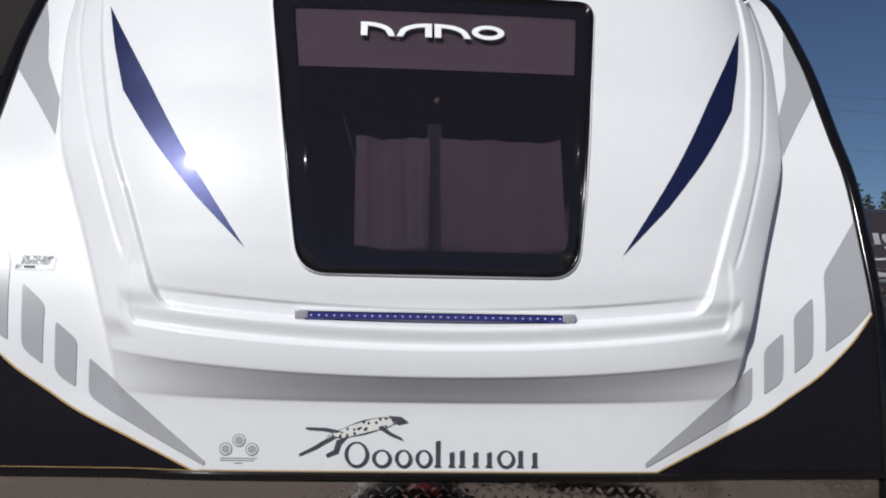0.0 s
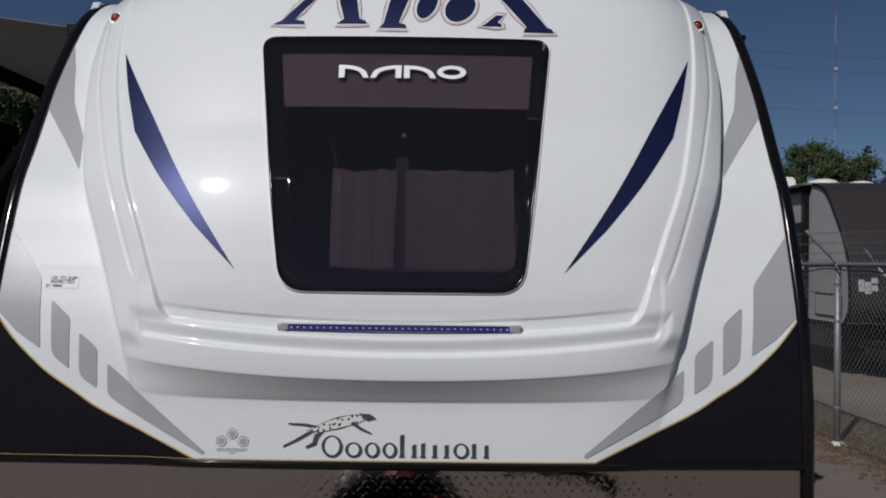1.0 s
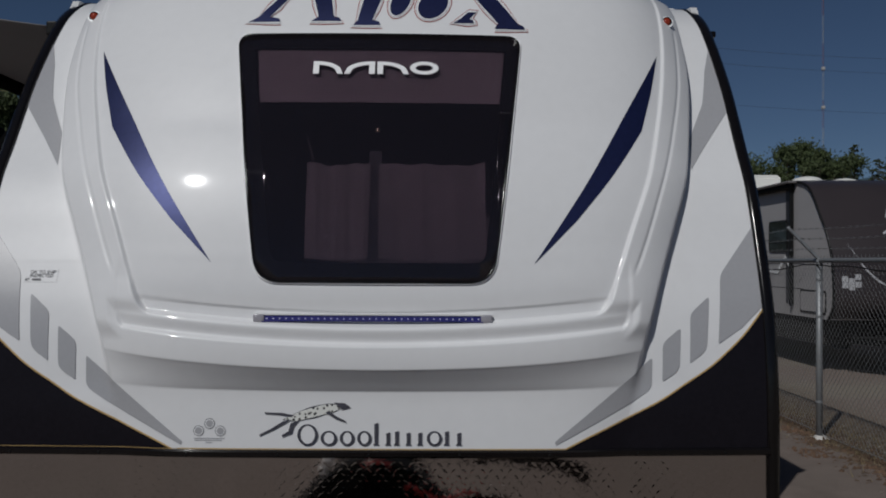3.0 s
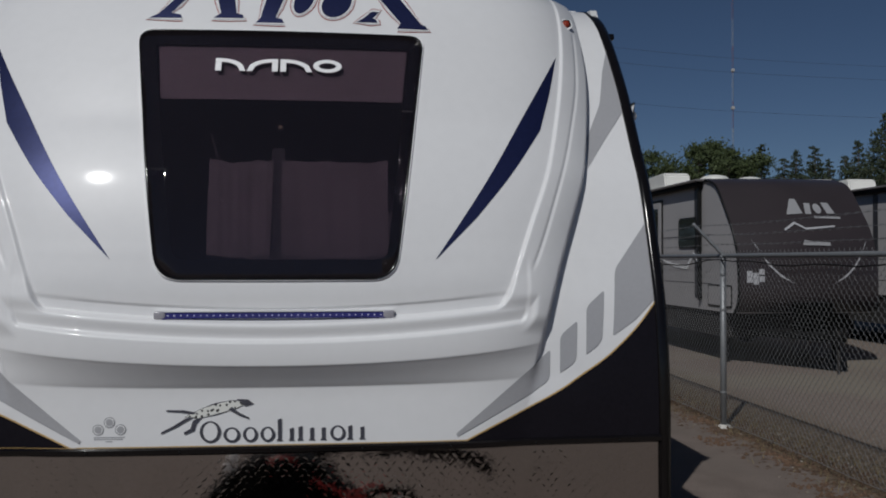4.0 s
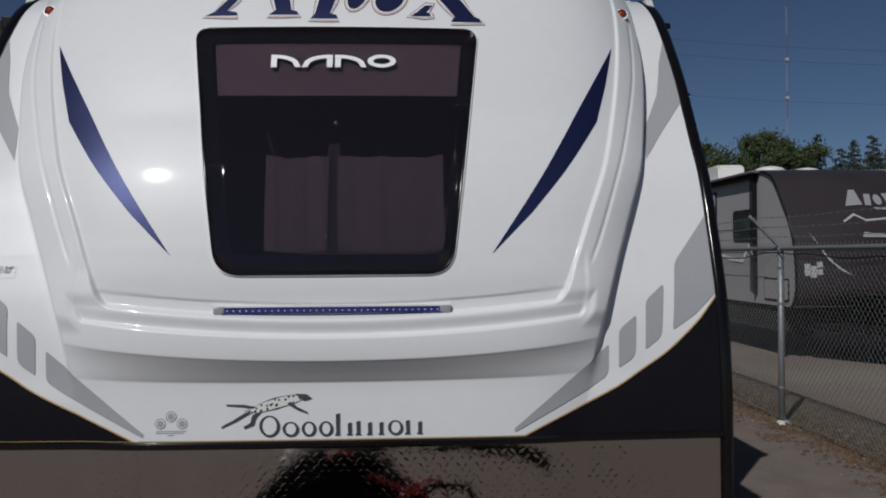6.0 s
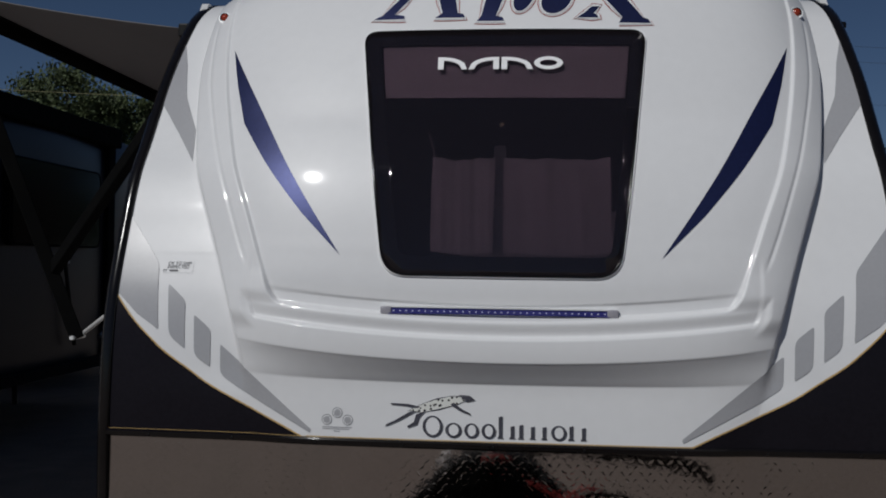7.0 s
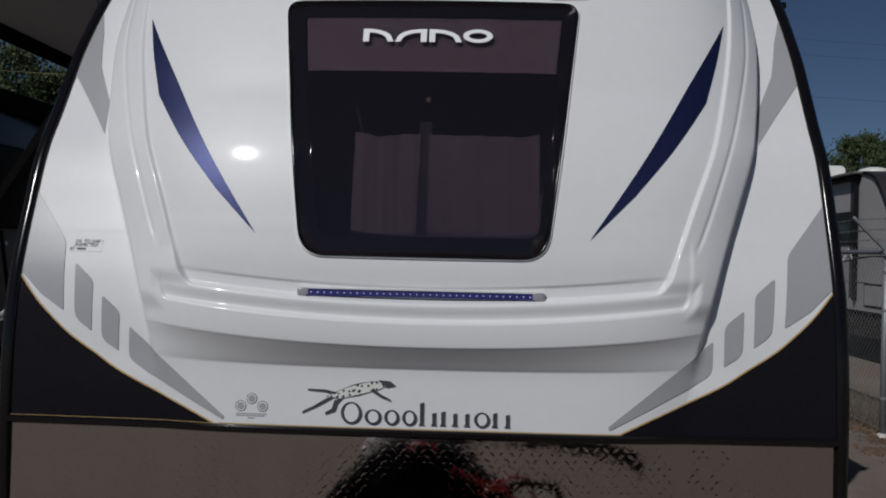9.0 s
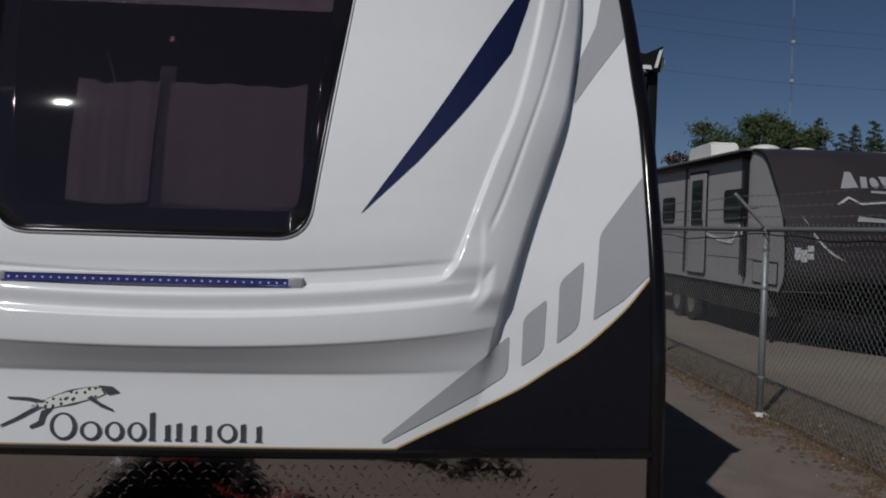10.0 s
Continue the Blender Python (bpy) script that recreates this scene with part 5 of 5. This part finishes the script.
def conifer(at, height, spread, seed, leaves=17000, size=0.10):
    r = random.Random(seed)
    tree = thing("conifer_tree", "tall dark green conifer with ragged branches", "tree", at, "trees")
    bm = rod(bmesh.new(), (0, 0, 0), (0, 0, height * 0.97), height * 0.018, 8, 0.02)
    blobs = []
    n = int(height * 6)
    for k in range(n):
        h = height * (0.12 + 0.88 * k / n)
        wide = spread * (1.04 - h / height) ** 0.75 * r.uniform(0.55, 1.1)
        a = k * 2.4 + r.uniform(-0.5, 0.5)
        p = (wide * 0.6 * math.cos(a), wide * 0.6 * math.sin(a), h - 0.12 * wide)
        rod(bm, (0, 0, h), (wide * math.cos(a), wide * math.sin(a), h - 0.15 * wide), 0.035, 4, 0.01)
        blobs.append((p, max(0.3, wide * 0.62), 0.5))
    part("trunk", bm, M["bark"], tree)
    crown_mesh("crown", blobs, leaves, size, seed, M["needle"]).parent = tree
    return tree


M["red_leaf"] = mat("reddish_leaf", (0.07, 0.03, 0.03), 0.7, vary=0.3)


def spot(dx, depth):
    """A place on the ground in the direction dx to the right per metre ahead."""
    return (0.24 + dx * depth, -2.67 + depth, 0)


for k, (dx, depth, top) in enumerate(((0.366, 60, 0.128), (0.392, 60, 0.138), (0.420, 62, 0.140), (0.448, 66, 0.128))):
    broad_tree(spot(dx, depth), 1.63 + top * depth, 2.2, 20 + k)
for k, (dx, depth, top) in enumerate(((0.470, 70, 0.134), (0.498, 74, 0.118), (0.512, 70, 0.128), (0.535, 70, 0.133), (0.552, 78, 0.118), (0.572, 72, 0.122), (0.588, 70, 0.140), (0.604, 80, 0.12), (0.622, 56, 0.174), (0.640, 58, 0.165), (0.660, 56, 0.176), (0.690, 60, 0.150), (0.712, 62, 0.158), (0.738, 60, 0.165), (0.765, 62, 0.15), (0.80, 62, 0.16), (0.456, 76, 0.12))):
    conifer(spot(dx, depth), 1.63 + top * depth, 3.0 if top < 0.15 else 3.7, 50 + k, 21000, 0.105)
broad_tree(spot(0.322, 40), 1.63 + 0.102 * 40, 1.1, 90, 5000, 0.08, "red_leaf")
for k, (dx, depth, top, s) in enumerate(((-0.53, 30, 0.215, 2.2), (-0.46, 32, 0.19, 2.0), (-0.41, 33, 0.175, 2.0), (-0.58, 34, 0.165, 1.8), (-0.35, 36, 0.15, 2.0))):
    broad_tree(spot(dx, depth), 1.63 + top * depth, s, 70 + k, 44000, 0.072)

# distant woods closing the horizon
verts, faces = [], []
r = random.Random(11)
for _ in range(42000):
    a = r.uniform(-1.75, 1.9)
    d = r.uniform(95, 150)
    h = (8.2 + 2.0 * noise.noise((a * 11, 0, 3)) + 2.4 * noise.noise((a * 60, 0, 5))) * (1 + (d - 95) / 160)
    p = Vector((d * math.sin(a), d * math.cos(a), max(0.2, h * r.random() ** 0.6)))
    q = Euler((r.uniform(0, 6.3), r.uniform(0, 6.3), r.uniform(0, 6.3))).to_matrix()
    s = r.uniform(0.25, 0.6)
    b = len(verts)
    verts += [tuple(p + q @ Vector(c)) for c in ((-s, 0, 0), (0, -0.6 * s, 0.2), (s, 0.1, 0), (0, 0.7 * s, 0.1))]
    faces.append((b, b + 1, b + 2, b + 3))
me = bpy.data.meshes.new("distant_woods")
me.from_pydata(verts, [], faces)
me.materials.append(M["needle"])
tagged(new("distant_woods", me), "dark green woods along the horizon", "woods", kind="stuff")

# ---- lattice mast and overhead wires ----
MX, MY = 132.5, 300.0
mast = thing("radio_mast", "slender red and white lattice radio mast with white boxes", "mast", (MX, MY, 0))
for k in range(12):
    z0, z1 = k * 9.5, (k + 1) * 9.5
    bm = bmesh.new()
    legs = [(0.30 * math.cos(a), 0.30 * math.sin(a)) for a in (0.5, 2.6, 4.7)]
    for i, (x, y) in enumerate(legs):
        rod(bm, (x, y, z0), (x, y, z1), 0.032, 5)
        x2, y2 = legs[(i + 1) % 3]
        for j in range(5):
            a, b = z0 + j * 1.9, z0 + (j + 1) * 1.9
            rod(bm, (x, y, a), (x2, y2, b), 0.013, 4)
    part("mast_section", bm, M["mast_red"] if k % 2 else M["mast_white"], mast)
for z in (67.6, 54.5, 38.0):
    part("mast_box", box(bmesh.new(), (-0.55, -0.55, z - 0.55), (0.55, 0.55, z + 0.55), 0.2), M["mast_white"], mast, "white equipment box")
for name, pts in (("overhead_wire", [(-17, 16, 5.55), (-9, 17.5, 5.35), (0, 19, 5.4)]), ("overhead_wire", [(-17, 16, 3.95), (-9, 17.5, 3.8), (0, 19, 3.9)])):
    tagged(part(name, tube(bmesh.new(), smooth_line(pts, 8), 0.006, 6), M["straw_wire"]), "thin brownish overhead wire", "wire", "overhead wires")
for z0, z1 in ((21.6, 20.8), (20.2, 19.5), (16.6, 15.7)):
    pts = [(8, 78, z0 + 1.2), (34, 80, (z0 + z1) / 2 - 0.3), (75, 84, z1)]
    tagged(part("overhead_wire", tube(bmesh.new(), smooth_line(pts, 8), 0.011, 5), M["rv_dark"]), "thin dark overhead wire far behind the trees", "wire", "overhead wires")

for x, y, h in ((8, 78, 23.2), (75, 84, 21.2)):
    pole = thing("utility_pole", "weathered brown wooden pole carrying the far wires", "pole", (x, y, 0), "utility poles")
    part("pole_shaft", rod(bmesh.new(), (0, 0, -0.3), (0, 0, h), 0.19, 12, 0.12), M["bark"], pole, smooth=True)
    part("cross_arm", box(bmesh.new(), (-0.06, -0.9, h - 0.5), (0.06, 0.9, h - 0.36), 0.01), M["bark"], pole)
